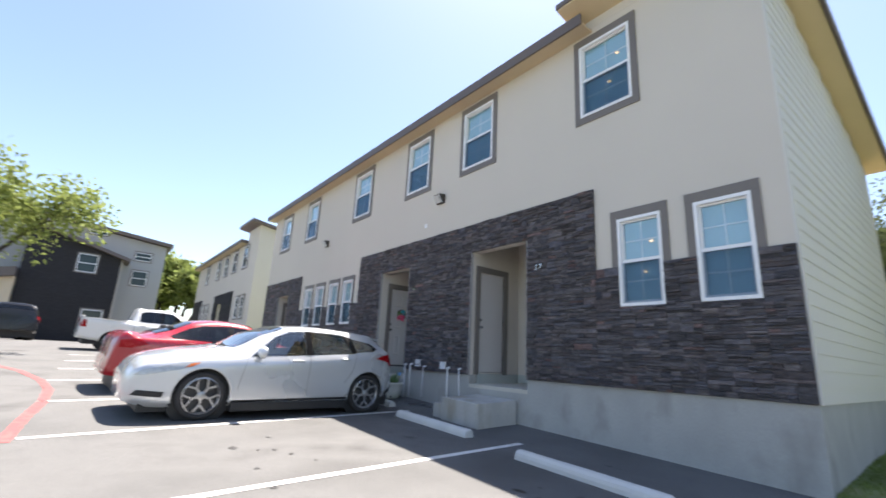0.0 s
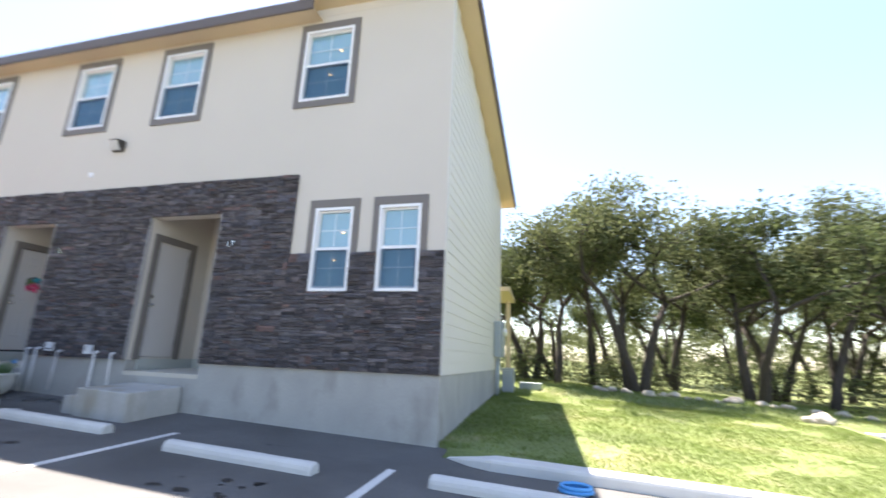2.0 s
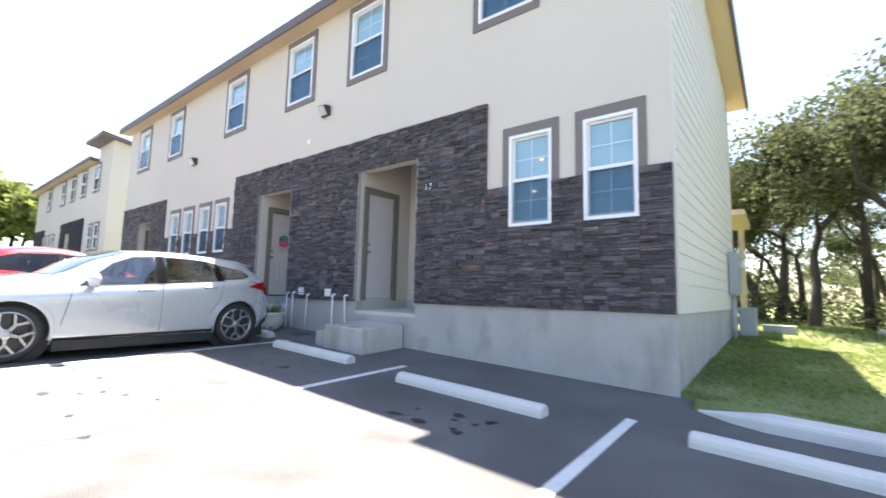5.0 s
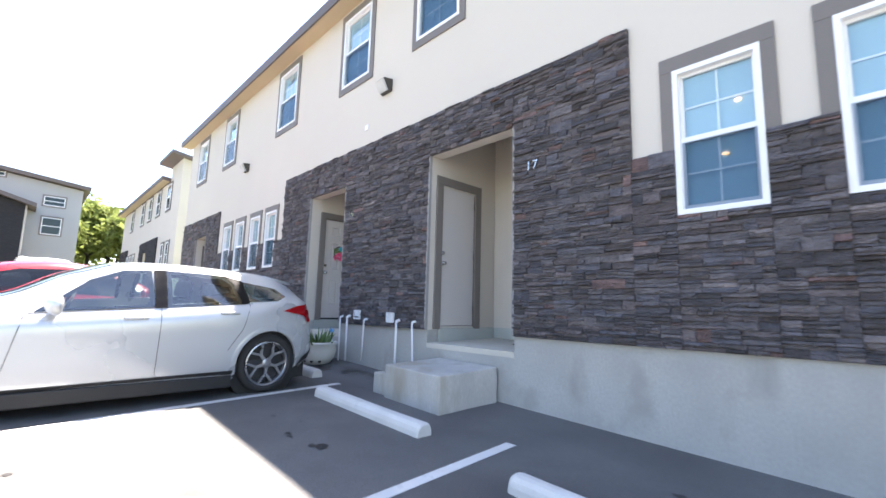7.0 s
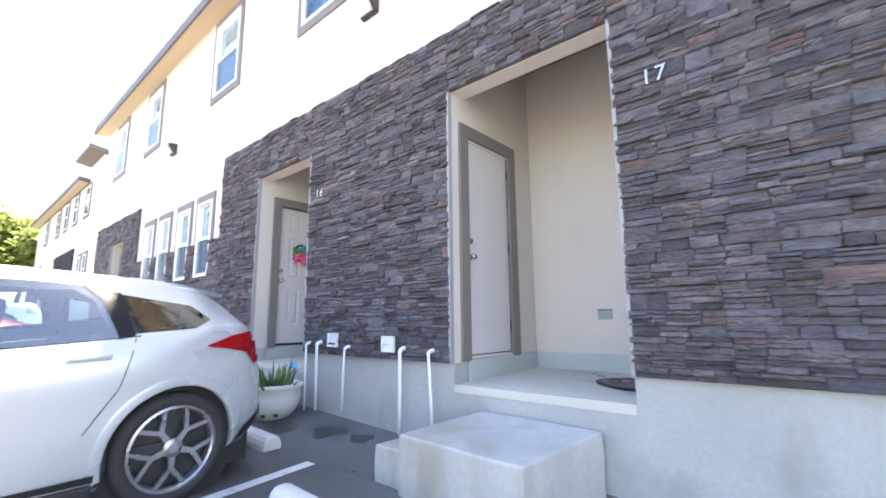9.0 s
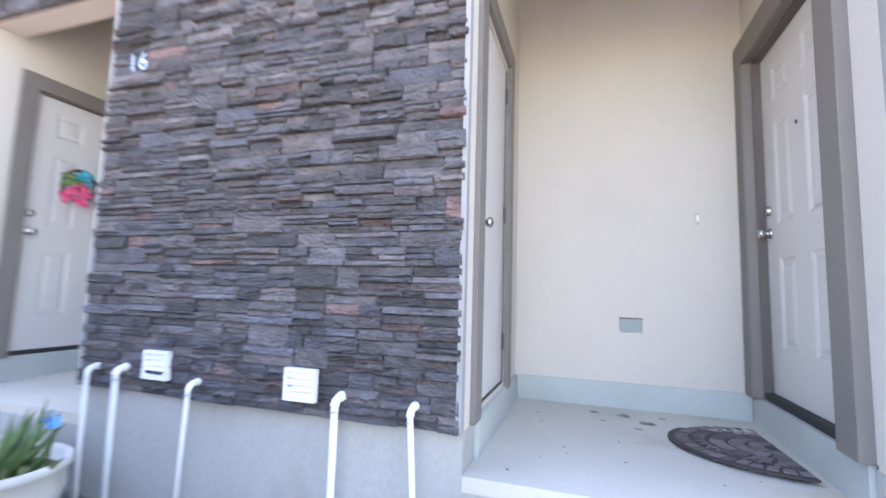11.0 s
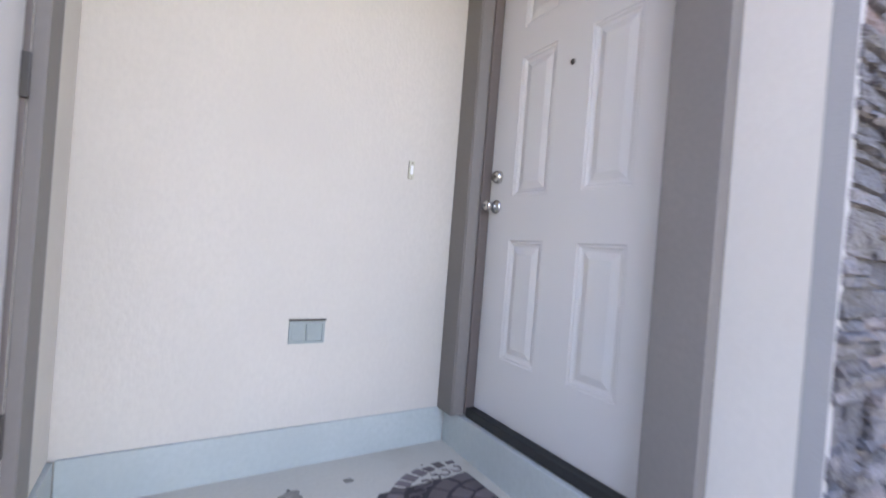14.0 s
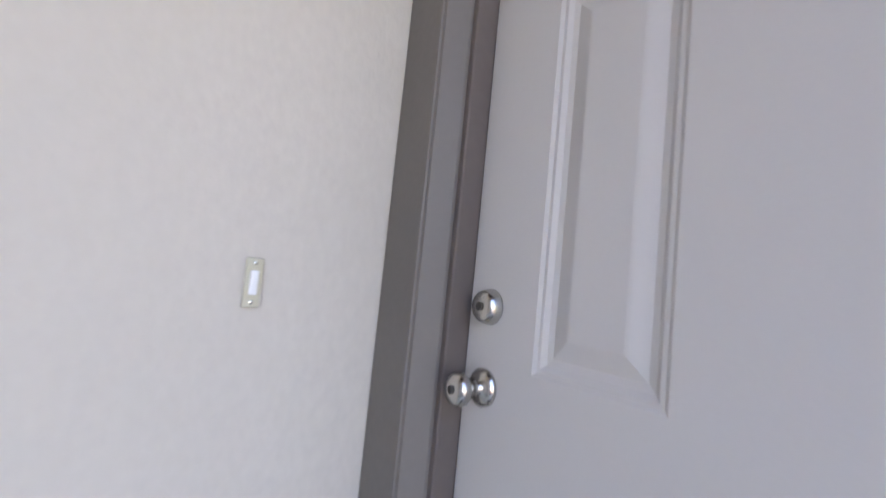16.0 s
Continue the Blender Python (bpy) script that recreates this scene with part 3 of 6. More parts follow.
# ---- recessed entries ----
def entry(i, x0, x1, top, left_hole, right_hole):
    """Side walls, back wall, floor, ceiling and low concrete curbs of a recessed entry."""
    d = 1.41
    n = "entry_%d" % i

    def side(x, sgn):
        return lambda u, w, e: Vector((x + sgn * e, u, w))

    for nm, x, sgn, hole in (("left", x0, -1, left_hole), ("right", x1, 1, right_hole)):
        bm = bmesh.new()
        pierced(bm, (0.001, d), (0.02, top + 0.8), [hole] if hole else [], side(x - sgn * 0.004, sgn), 0.12)
        tagged(part("wall_%s_%s" % (n, nm), bm, M_RECESS), "cream stucco side wall of the recessed entry", "wall", kind="structure")
        bm = bmesh.new()
        cuboid(bm, x - 0.1 if sgn < 0 else x - 0.02, x + 0.02 if sgn < 0 else x + 0.1, 0.204, d - 0.012, -0.21, 0.018, 0.004)
        tagged(part("curb_%s_%s" % (n, nm), bm, M_CURB), "grey-green painted concrete curb at the foot of the wall", "curb", kind="structure")
        bm = bmesh.new()
        cuboid(bm, x - 0.004 if sgn > 0 else x - 0.02, x + 0.004 if sgn < 0 else x + 0.02, -0.048, 0.0, 0.0, top)
        tagged(part("trim_%s_%s" % (n, nm), bm, M_PLASTER), "rough white plaster edge beside the stone", "trim", kind="structure")
    tagged(block("wall_%s_back" % n, (x0 - 0.1, x1 + 0.1, d, d + 0.15, -0.15, top + 0.9), M_RECESS), "cream stucco back wall of the recessed entry", "wall", kind="structure")
    bm = bmesh.new()
    cuboid(bm, x0 + 0.022, x1 - 0.022, d - 0.012, d, -0.2, 0.02, 0.004)
    tagged(part("curb_%s_back" % n, bm, M_CURB), "grey-green painted concrete curb at the foot of the wall", "curb", kind="structure")
    bm = bmesh.new()
    for v in cuboid(bm, x0 + 0.001, x1 - 0.001, -0.004, d + 0.1, -0.24, -0.144):
        if v.co.y < 0.1 and v.co.z > -0.2:
            v.co.z -= 0.032
    tagged(part("floor_%s" % n, bm, M_FLOOR), "stained concrete floor of the recessed entry", "floor", kind="structure")
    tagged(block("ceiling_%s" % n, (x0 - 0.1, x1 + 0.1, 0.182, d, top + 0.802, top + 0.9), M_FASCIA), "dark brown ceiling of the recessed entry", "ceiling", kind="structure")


entry(1, -5.44, -3.945, 2.482, (0.217, 0.925, 0.045, 2.075), (0.309, 1.279, 0.02, 2.106))
entry(2, -9.1, -7.74, 2.46, (0.31, 1.19, 0.045, 2.075), None)
entry(3, -17.4, -16.25, 2.42, (0.3, 1.2, 0.045, 2.075), None)


def knob(door, x, z, bolt):
    bm = bmesh.new()
    m = pose(x, 0, z, 90)
    if bolt:
        lathe(bm, [(0.031, 0.0), (0.031, 0.004), (0.027, 0.018), (0.022, 0.024), (0.012, 0.0245)], 24, m)
    else:
        lathe(bm, [(0.032, 0.0), (0.032, 0.006), (0.024, 0.012), (0.012, 0.016), (0.011, 0.032), (0.02, 0.038), (0.027, 0.048), (0.0275, 0.058), (0.022, 0.066), (0.012, 0.068)], 28, m)
    ob = part("deadbolt" if bolt else "knob", bm, M_NICKEL, door, "brushed nickel lock" if bolt else "round brushed nickel knob", True)
    bm = bmesh.new()
    lathe(bm, [(0.007, 0.0), (0.007, 0.0025), (0.005, 0.003)], 12, pose(x, -0.0255 if bolt else -0.0685, z, 90))
    cuboid(bm, x - 0.0012, x + 0.0012, -0.030 if bolt else -0.073, -0.026 if bolt else -0.069, z - 0.004, z + 0.004)
    part("keyhole", bm, M_BRONZE, ob)


def door(name, m, w, h, panels, casing, inset, label, lock=(0.05, 0.925, 1.07), peep=None, threshold=True, ct=0.03, reveal=0.0):
    d = thing(name, m, label, "door", kind="structure")
    fields = []
    if panels:
        a, b, c, e = 0.16, 0.366, 0.54, w - 0.162
        for z0, z1 in ((0.27, 0.79), (0.98, 1.588), (1.715, 1.915)):
            fields += [(a, b, z0, z1), (c, e, z0, z1)]
    bm = bmesh.new()
    pierced(bm, (0.004, w - 0.004), (0.008, h), fields, facing(0.0), 0.04)
    part("slab", bm, M_DOOR, d)
    for x0, x1, z0, z1 in fields:
        bm = bmesh.new()
        rings = []
        for off, y in ((0.0, 0.0005), (0.006, 0.004), (0.012, 0.0035), (0.02, 0.009), (0.03, 0.011), (0.055, 0.003), (0.06, 0.002)):
            rings.append([bm.verts.new(p) for p in ((x0 + off, y, z0 + off), (x1 - off, y, z0 + off), (x1 - off, y, z1 - off), (x0 + off, y, z1 - off))])
        for p, q in zip(rings, rings[1:]):
            for i in range(4):
                bm.faces.new((p[i], p[(i + 1) % 4], q[(i + 1) % 4], q[i]))
        bm.faces.new(rings[-1])
        part("door_panel", bm, M_DOOR, d)
    c = casing
    # casing boards on the wall, jambs inside the opening
    yc = -inset
    block("casing_side", (-c, -reveal, yc - ct, yc, -0.04, h + 0.02), M_TRIM, d, "taupe painted casing", 0.004)
    block("casing_side", (w, w + c, yc - ct, yc, -0.04, h + 0.02), M_TRIM, d, "taupe painted casing", 0.004)
    block("casing_head", (-c, w + c, yc - ct - 0.001, yc, h + 0.02, h + 0.02 + c), M_TRIM, d, "taupe painted casing", 0.004)
    if reveal:
        # sloping inner moulding between casing and jamb
        bm = bmesh.new()
        v = [bm.verts.new((x, y, z)) for z in (-0.03, h + 0.019) for x, y in ((-reveal + 0.0005, yc - ct + 0.004), (-reveal + 0.007, yc - ct + 0.006), (-0.012, yc - 0.006), (-0.012, yc + 0.0005), (-reveal + 0.0005, yc + 0.0005))]
        for i in range(5):
            bm.faces.new((v[i], v[(i + 1) % 5], v[5 + (i + 1) % 5], v[5 + i]))
        bm.faces.new(v[:5])
        bm.faces.new(v[5:][::-1])
        part("brick_mould", bm, M_TRIM, d, "taupe moulding")
    block("jamb", (-0.028, 0.0, yc + 0.001, 0.05, -0.03, h + 0.02), M_FASCIA, d, "brown jamb", 0.004)
    block("jamb", (w, w + 0.028, yc + 0.001, 0.05, -0.03, h + 0.02), M_FASCIA, d, "brown jamb", 0.004)
    block("jamb_head", (0.0, w, yc + 0.001, 0.05, h + 0.002, h + 0.02), M_FASCIA, d, "brown jamb")
    block("weather_strip", (0.0, 0.0035, 0.003, 0.04, 0, h), M_BLACK, d)
    if threshold:
        block("threshold", (0.0, w, yc + 0.004, 0.04, -0.036, 0.006), M_BLACK, d, "black rubber threshold", 0.004)
    knob(d, lock[0], lock[1], False)
    knob(d, lock[0], lock[2], True)
    for z in (0.2, 1.0, 1.8):
        block("hinge", (w - 0.012, w + 0.018, -0.016, 0.0, z, z + 0.1), M_BRONZE, d, "dark hinge", 0.002)
    if peep:
        bm = bmesh.new()
        lathe(bm, [(0.011, 0), (0.011, 0.003), (0.006, 0.0035), (0.005, 0.001)], 16, pose(peep[0], 0, peep[1], 90))
        part("peephole", bm, M_BRONZE, d, "small dark peephole", True)
    return d


door("door_1", pose(-3.9, 1.25, 0.055, 0, 0, -90), 0.912, 2.03, True, 0.157, 0.047, "closed pale grey six-panel steel entry door", lock=(0.056, 0.938, 1.073), peep=(0.453, 1.475), ct=0.055, reveal=0.034)
door("door_2", pose(-5.452, 0.217, 0.045, 0, 0, 90), 0.705, 2.03, False, 0.125, 0.0125, "closed flush pale grey storage door", (0.05, 0.9, 1.05))
door("door_3", pose(-9.09, 0.31, 0.045, 0, 0, 90), 0.88, 2.03, True, 0.12, 0.012, "closed pale grey entry door with a bright wreath")
door("door_4", pose(-17.39, 0.3, 0.045, 0, 0, 90), 0.88, 2.03, True, 0.12, 0.012, "closed pale grey entry door of the far unit")


def worn_block(bm, corners, z0, tops, seed):
    """A poured block over four plan corners (front left, front right, back right, back left), with uneven sides and softened edges."""
    lo = [bm.verts.new((x, y, z0)) for x, y in corners]
    hi = [bm.verts.new((x, y, z)) for (x, y), z in zip(corners, tops)]
    for k in range(4):
        bm.faces.new((lo[k], lo[(k + 1) % 4], hi[(k + 1) % 4], hi[k]))
    bm.faces.new(hi)
    bm.faces.new(lo[::-1])
    bmesh.ops.bevel(bm, geom=bm.edges[:], offset=0.018, segments=3, affect="EDGES", profile=0.6)
    bmesh.ops.subdivide_edges(bm, edges=[e for e in bm.edges if e.calc_length() > 0.15], cuts=8, use_grid_fill=True)
    for v in bm.verts:
        n = noise.noise(v.co * 5 + Vector((seed, 0, 0))) * 0.006 + noise.noise(v.co * 17 + Vector((seed, 3, 0))) * 0.003
        v.co += Vector((n, n * 0.8, n * 0.7))


def steps(x0, x1, y, xl, skew):
    o = Vector(((x0 + x1) / 2, y / 2, lot_z(x0)))
    s = thing("entry_step", Matrix.Translation(o), "rough pale concrete step block at the recessed entry", "step", "entry steps")
    bm = bmesh.new()
    worn_block(bm, [(a - o.x, b - o.y) for a, b in ((x0, y), (x1, y), (x1 + skew, -0.03), (x0 + skew, -0.03))], -0.2, [z - o.z for z in (-0.395, -0.42, -0.36, -0.345)], x0)
    part("upper_step", bm, M_STEP, s)
    bm = bmesh.new()
    worn_block(bm, [(a - o.x, b - o.y) for a, b in ((xl, y + 0.05), (x0 - 0.012, y + 0.05), (x0 - 0.012 + skew * 0.8, -0.15), (xl + skew * 0.8, -0.15))], -0.2, [z - o.z for z in (-0.52, -0.52, -0.49, -0.49)], xl)
    part("lower_step", bm, M_STEP, s)


steps(-5.26, -4.295, -0.82, -5.56, 0.135)
steps(-9.25, -8.35, -0.6, -9.5, 0.05)

for sx, sy, q in ((-4.72, 1.2, 0.05), (-4.6, 1.08, 0.07), (-4.9, 1.22, 0.04), (-4.66, 0.95, 0.03), (-4.5, 1.22, 0.03), (-4.85, 1.05, 0.022), (-5.2, 0.9, 0.012), (-5.05, 0.5, 0.014), (-4.4, 0.3, 0.01)):
    stain(sx, sy, q, -0.1425, M_FLOORSTAIN)


# ---- cars ----
def smooth_curve(xs, ys, q):
    """A smooth curve through points, at the places q."""
    xs, ys = np.array(xs, float), np.array(ys, float)
    m = np.gradient(ys, xs)
    i = np.clip(np.searchsorted(xs, q) - 1, 0, len(xs) - 2)
    h = xs[i + 1] - xs[i]
    t = np.clip((q - xs[i]) / h, 0, 1)
    return (2 * t**3 - 3 * t**2 + 1) * ys[i] + (t**3 - 2 * t**2 + t) * h * m[i] * 0.7 + (-2 * t**3 + 3 * t**2) * ys[i + 1] + (t**3 - t**2) * h * m[i + 1] * 0.7


class Shell:
    """The skin of a car: s runs from nose (0) to tail, y to the side, z up."""

    def __init__(self, top, belt, edge, width, sill, roof_edge):
        self.curves = dict(top=top, belt=belt, edge=edge, width=width, sill=sill, roof_edge=roof_edge)

    def at(self, name, s):
        c = self.curves[name]
        return float(smooth_curve([p[0] for p in c], [p[1] for p in c], np.array([s]))[0])

    def section(self, s, n=26):
        W, zs, zb, ye, ze, zt = (self.at(k, s) for k in ("width", "sill", "belt", "roof_edge", "edge", "top"))
        ze, zb = min(ze, zt - 0.005), min(zb, zt - 0.02)
        mid = zs + (zb - zs) * 0.55
        side = [(W * 0.88, zs), (W * 0.965, zs + 0.07), (W * 0.995, zs + (mid - zs) * 0.6), (W, mid), (W * 0.99, zb - 0.06), (W * 0.955, zb)]
        house = [(W * 0.955, zb), (W * 0.955 + (ye - W * 0.955) * 0.48, zb + (ze - zb) * 0.52), (ye, ze)]
        roof = [(ye, ze), (ye * 0.93, ze + (zt - ze) * 0.36), (ye * 0.8, ze + (zt - ze) * 0.64), (ye * 0.45, zt - (zt - ze) * 0.09), (0, zt)]
        k = max(4, n // 3)
        rows = []
        # every lengthwise row keeps to its own feature line
        for pts, count, last in ((side, k + 2, False), (house, n - 2 * k - 2, False), (roof, k, True)):
            t = [0.0]
            for a, b in zip(pts, pts[1:]):
                t.append(t[-1] + max(0.004, math.dist(a, b)))
            q = np.linspace(0, t[-1], count + (0 if last else 1))
            q = q if last else q[:-1]
            rows.append(np.stack([smooth_curve(t, [p[0] for p in pts], q), smooth_curve(t, [p[1] for p in pts], q)], 1))
        return np.concatenate(rows)

    def side(self, s, z):
        sec = self.section(s, 60)
        k = int(np.argmax(sec[:, 1] > z)) if sec[-1, 1] > z or (sec[:, 1] > z).any() else len(sec) - 1
        k = max(1, k)
        a, b = sec[k - 1], sec[k]
        u = 0 if b[1] == a[1] else (z - a[1]) / (b[1] - a[1])
        return float(a[0] + (b[0] - a[0]) * max(0, min(1, u)))

    def roof(self, s, y):
        sec = self.section(s, 60)[::-1]
        return float(np.interp(abs(y), sec[:, 0][:38], sec[:, 1][:38]))


def filled(poly, step):
    """Splits a polygon in a plane into a fine triangle mesh that keeps its outline."""
    bm = bmesh.new()
    dense = []
    for a, b in zip(poly, poly[1:] + poly[:1]):
        n = max(1, int(math.dist(a, b) / step))
        dense += [(a[0] + (b[0] - a[0]) * i / n, a[1] + (b[1] - a[1]) * i / n) for i in range(n)]
    bm.faces.new([bm.verts.new((x, y, 0)) for x, y in dense])
    for ax, k in ((Vector((1, 0, 0)), 0), (Vector((0, 1, 0)), 1)):
        lo, hi = min(p[k] for p in poly), max(p[k] for p in poly)
        v = lo + step
        while v < hi:
            bmesh.ops.bisect_plane(bm, geom=bm.verts[:] + bm.edges[:] + bm.faces[:], plane_co=ax * v, plane_no=ax)
            v += step
    return bm


def side_patch(shell, name, poly, mtl, car, L, sign, off=0.006, label="", step=0.09):
    bm = filled(poly, step)
    for v in bm.verts:
        s, z = v.co.x, v.co.y
        v.co = Vector((sign * (shell.side(s, z) + off), s - L / 2, z))
    return part(name, bm, mtl, car, label, True)


def top_patch(shell, name, poly, mtl, car, L, off=0.006, label="", step=0.1):
    bm = filled(poly, step)
    for v in bm.verts:
        y, s = v.co.x, v.co.y
        v.co = Vector((y, s - L / 2, shell.roof(s, y) + off))
    return part(name, bm, mtl, car, label, True)


def wheel(car, x, y, r, sign, width=0.2, spokes=5):
    w = new("wheel")
    w.parent = car
    w.matrix_local = pose(x, y, r, 0, 90 * sign, 0)
    bm = bmesh.new()
    lathe(bm, [(r * 0.74, -width), (r * 0.94, -width), (r, -width + 0.03), (r, -0.035), (r * 0.96, -0.008), (r * 0.86, 0.004), (r * 0.77, -0.002), (r * 0.74, -0.03)], 40, cap=False)
    part("tyre", bm, M_TYRE, w, "worn black tyre", True)
    bm = bmesh.new()
    lathe(bm, [(r * 0.765, -0.03), (r * 0.765, -0.002), (r * 0.72, 0.002), (r * 0.69, -0.012), (r * 0.68, -0.06)], 40, cap=False)
    for i in range(spokes):
        a = i * math.tau / spokes
        fork = Vector((r * 0.36 * math.cos(a), r * 0.36 * math.sin(a), -0.008))
        arms = [(Vector((0.03 * math.cos(a), 0.03 * math.sin(a), -0.008)), fork, 0.019, 0.015)]
        for b in (a - 0.36, a + 0.36):
            arms.append((fork, Vector((r * 0.715 * math.cos(b), r * 0.715 * math.sin(b), -0.006)), 0.013, 0.012))
        for p, q, wp, wq in arms:
            along = (q - p).normalized()
            side = Vector((-along.y, along.x, 0))
            vs = [bm.verts.new(e + side * sg * w + Vector((0, 0, z))) for e, w in ((p, wp), (q, wq)) for sg in (-1, 1) for z in (0, -0.022)]
            for f in ((0, 2, 6, 4), (0, 4, 5, 1), (2, 3, 7, 6), (1, 5, 7, 3)):
                bm.faces.new([vs[j] for j in f])
    lathe(bm, [(0.055, -0.03), (0.055, -0.008), (0.03, 0.0), (0.005, 0.001)], 20)
    part("rim", bm, M_RIM, w, "split-spoke alloy rim")
    bm = bmesh.new()
    lathe(bm, [(r * 0.69, -0.075), (0.1, -0.07), (0.02, -0.06)], 30)
    part("brake_drum", bm, M_RIMDARK, w)
    return w


def inside(x, y, poly):
    hit = False
    for (x0, y0), (x1, y1) in zip(poly, poly[1:] + poly[:1]):
        if (y0 > y) != (y1 > y) and x < (x1 - x0) * (y - y0) / (y1 - y0) + x0:
            hit = not hit
    return hit


def band(poly, w=0.042):
    """Quads along the inner edge of a polygon."""
    cx, cy = sum(p[0] for p in poly) / len(poly), sum(p[1] for p in poly) / len(poly)
    inner = []
    for x, y in poly:
        d = math.hypot(cx - x, cy - y)
        inner.append((x + (cx - x) * min(0.4, w * 1.35 / d), y + (cy - y) * min(0.4, w * 1.35 / d)))
    n = len(poly)
    return [[poly[i], poly[(i + 1) % n], inner[(i + 1) % n], inner[i]] for i in range(n)]


def banded(shell, poly, car_ob, L, sign):
    """The black printed border of a pane, as one mesh."""
    bm = bmesh.new()
    for q in band(poly):
        t = filled(q, 0.08)
        base = {}
        for v in t.verts:
            if sign:
                base[v] = bm.verts.new((sign * (shell.side(v.co.x, v.co.y) + 0.004), v.co.x - L / 2, v.co.y))
            else:
                base[v] = bm.verts.new((v.co.x, v.co.y - L / 2, shell.roof(v.co.y, v.co.x) + 0.004))
        for f in t.faces:
            bm.faces.new([base[v] for v in f.verts])
        t.free()
    return part("window_border", bm, M_FRIT, car_ob, "black window border")


def seat(car_ob, x, y, z, w):
    bm = bmesh.new()
    cuboid(bm, -w / 2, w / 2, -0.25, 0.25, 0.0, 0.16, 0.05)
    st = part("seat", bm, M_SEAT, car_ob, "dark cloth seat", True)
    st.matrix_local = pose(x, y, z)
    bm = bmesh.new()
    cuboid(bm, -w / 2, w / 2, -0.07, 0.07, 0.0, 0.6, 0.05)
    ob = part("backrest", bm, M_SEAT, st, "", True)
    ob.matrix_local = pose(0, 0.25, 0.08, -12)
    bm = bmesh.new()
    cuboid(bm, -0.13, 0.13, -0.05, 0.05, 0.0, 0.17, 0.04)
    ob = part("headrest", bm, M_SEAT, st, "", True)
    ob.matrix_local = pose(0, 0.37, 0.7, -8)


def car(name, m, L, shell, paint, label, category, wheels, glass, windscreen, rear_screen, tail, head, seams, extra=None, clad=0.0, handles=(), mirror=None, fender=0.065, pane_mtl=None):
    c = thing(name, m, label, category)
    ns, n = 180, 46
    ss = np.linspace(0.0, L, ns)
    bm = bmesh.new()
    grid = []
    for s in ss:
        sec = shell.section(float(s), n)
        grid.append([bm.verts.new((y, s - L / 2, z)) for y, z in sec])
    mirrored = [[row[-1] if i == n - 1 else bm.verts.new((-v.co.x, v.co.y, v.co.z)) for i, v in enumerate(row)] for row in grid]
    for g in (grid, mirrored):
        for i in range(ns - 1):
            for j in range(n - 1):
                q = [g[i][j], g[i + 1][j], g[i + 1][j + 1], g[i][j + 1]]
                mid = sum((v.co for v in q), Vector()) / 4
                if abs(mid.x) > 0.3 and any(all(inside(v.co.y + L / 2, v.co.z, p) for v in q) for p in glass):
                    continue
                if any(all(inside(v.co.x, v.co.y + L / 2, p) for v in q) and mid.z > 0.7 for p in (windscreen, rear_screen) if p):
                    continue
                if any((mid.y + L / 2 - wy) ** 2 + (mid.z - wr) ** 2 < (wr + fender) ** 2 for wy, wr in wheels):
                    continue
                bm.faces.new(q)
    for a, b in ((grid[0], mirrored[0]), (grid[-1], mirrored[-1])):
        for j in range(n - 1):
            f = [a[j], a[j + 1], b[j + 1], b[j]]
            bm.faces.new(list(dict.fromkeys(f)))
    bmesh.ops.dissolve_degenerate(bm, dist=0.0005, edges=bm.edges)
    part("body", bm, paint, c, "", True)
    bm = bmesh.new()
    cuboid(bm, -shell.at("width", L / 2) * 0.8, shell.at("width", L / 2) * 0.8, -L * 0.46, L * 0.46, shell.at("sill", L / 2) - 0.05, shell.at("sill", L / 2) + 0.25)
    part("underbody", bm, M_BLACK, c, "black underbody")
    for sign in (-1, 1):
        for wy, wr in wheels:
            bm = bmesh.new()
            rows = []
            for rr, off in ((wr + 0.045, -0.06), (wr + 0.045, 0.001), (wr + 0.054, 0.003), (wr + 0.09, 0.003), (wr + 0.116, -0.003)):
                row = []
                for i in range(27):
                    a = math.radians(-14 + i * 208 / 26)
                    s, z = wy + rr * math.cos(a), max(shell.at("sill", wy) + 0.01, wr + rr * math.sin(a))
                    s = min(max(s, 0.02), L - 0.02)
                    row.append(bm.verts.new((sign * (shell.side(s, z) + off), s - L / 2, z)))
                rows.append(row)
            for a, b in zip(rows, rows[1:]):
                for i in range(26):
                    bm.faces.new((a[i], a[i + 1], b[i + 1], b[i]))
            part("wheel_arch", bm, paint, c, "", True)
            bm = bmesh.new()
            lathe(bm, [(wr + 0.1, 0.0), (wr + 0.1, 0.3)], 32, pose(sign * (shell.side(wy, wr) - 0.11), wy - L / 2, wr + 0.0, 0, -90 * sign))
            bmesh.ops.delete(bm, geom=[f for f in bm.faces if abs(f.normal.x) > 0.9 and abs(f.calc_center_median().x) > shell.side(wy, wr) - 0.13], context="FACES")
            part("wheel_well", bm, M_BLACK, c, "dark wheel well")
            wheel(c, sign * (shell.side(wy, wr) - 0.028), wy - L / 2, wr, sign)
        for poly in glass:
            banded(shell, poly, c, L, sign)
            pane = side_patch(shell, "side_window", poly, pane_mtl or M_CARPANE, c, L, sign, 0.008, "tinted side window")
            pane.visible_shadow = False
        for (a, b) in zip(glass, glass[1:]):
            e0, e1 = max(p[0] for p in a), min(p[0] for p in b)
            side_patch(shell, "pillar_trim", [(e0 - 0.005, a[1][1] - 0.004), (e1 + 0.005, b[0][1] - 0.004), (e1 + 0.005, b[-1][1] + 0.003), (e0 - 0.005, a[2][1] + 0.003)], M_FRIT, c, L, sign, 0.009, "black pillar trim")
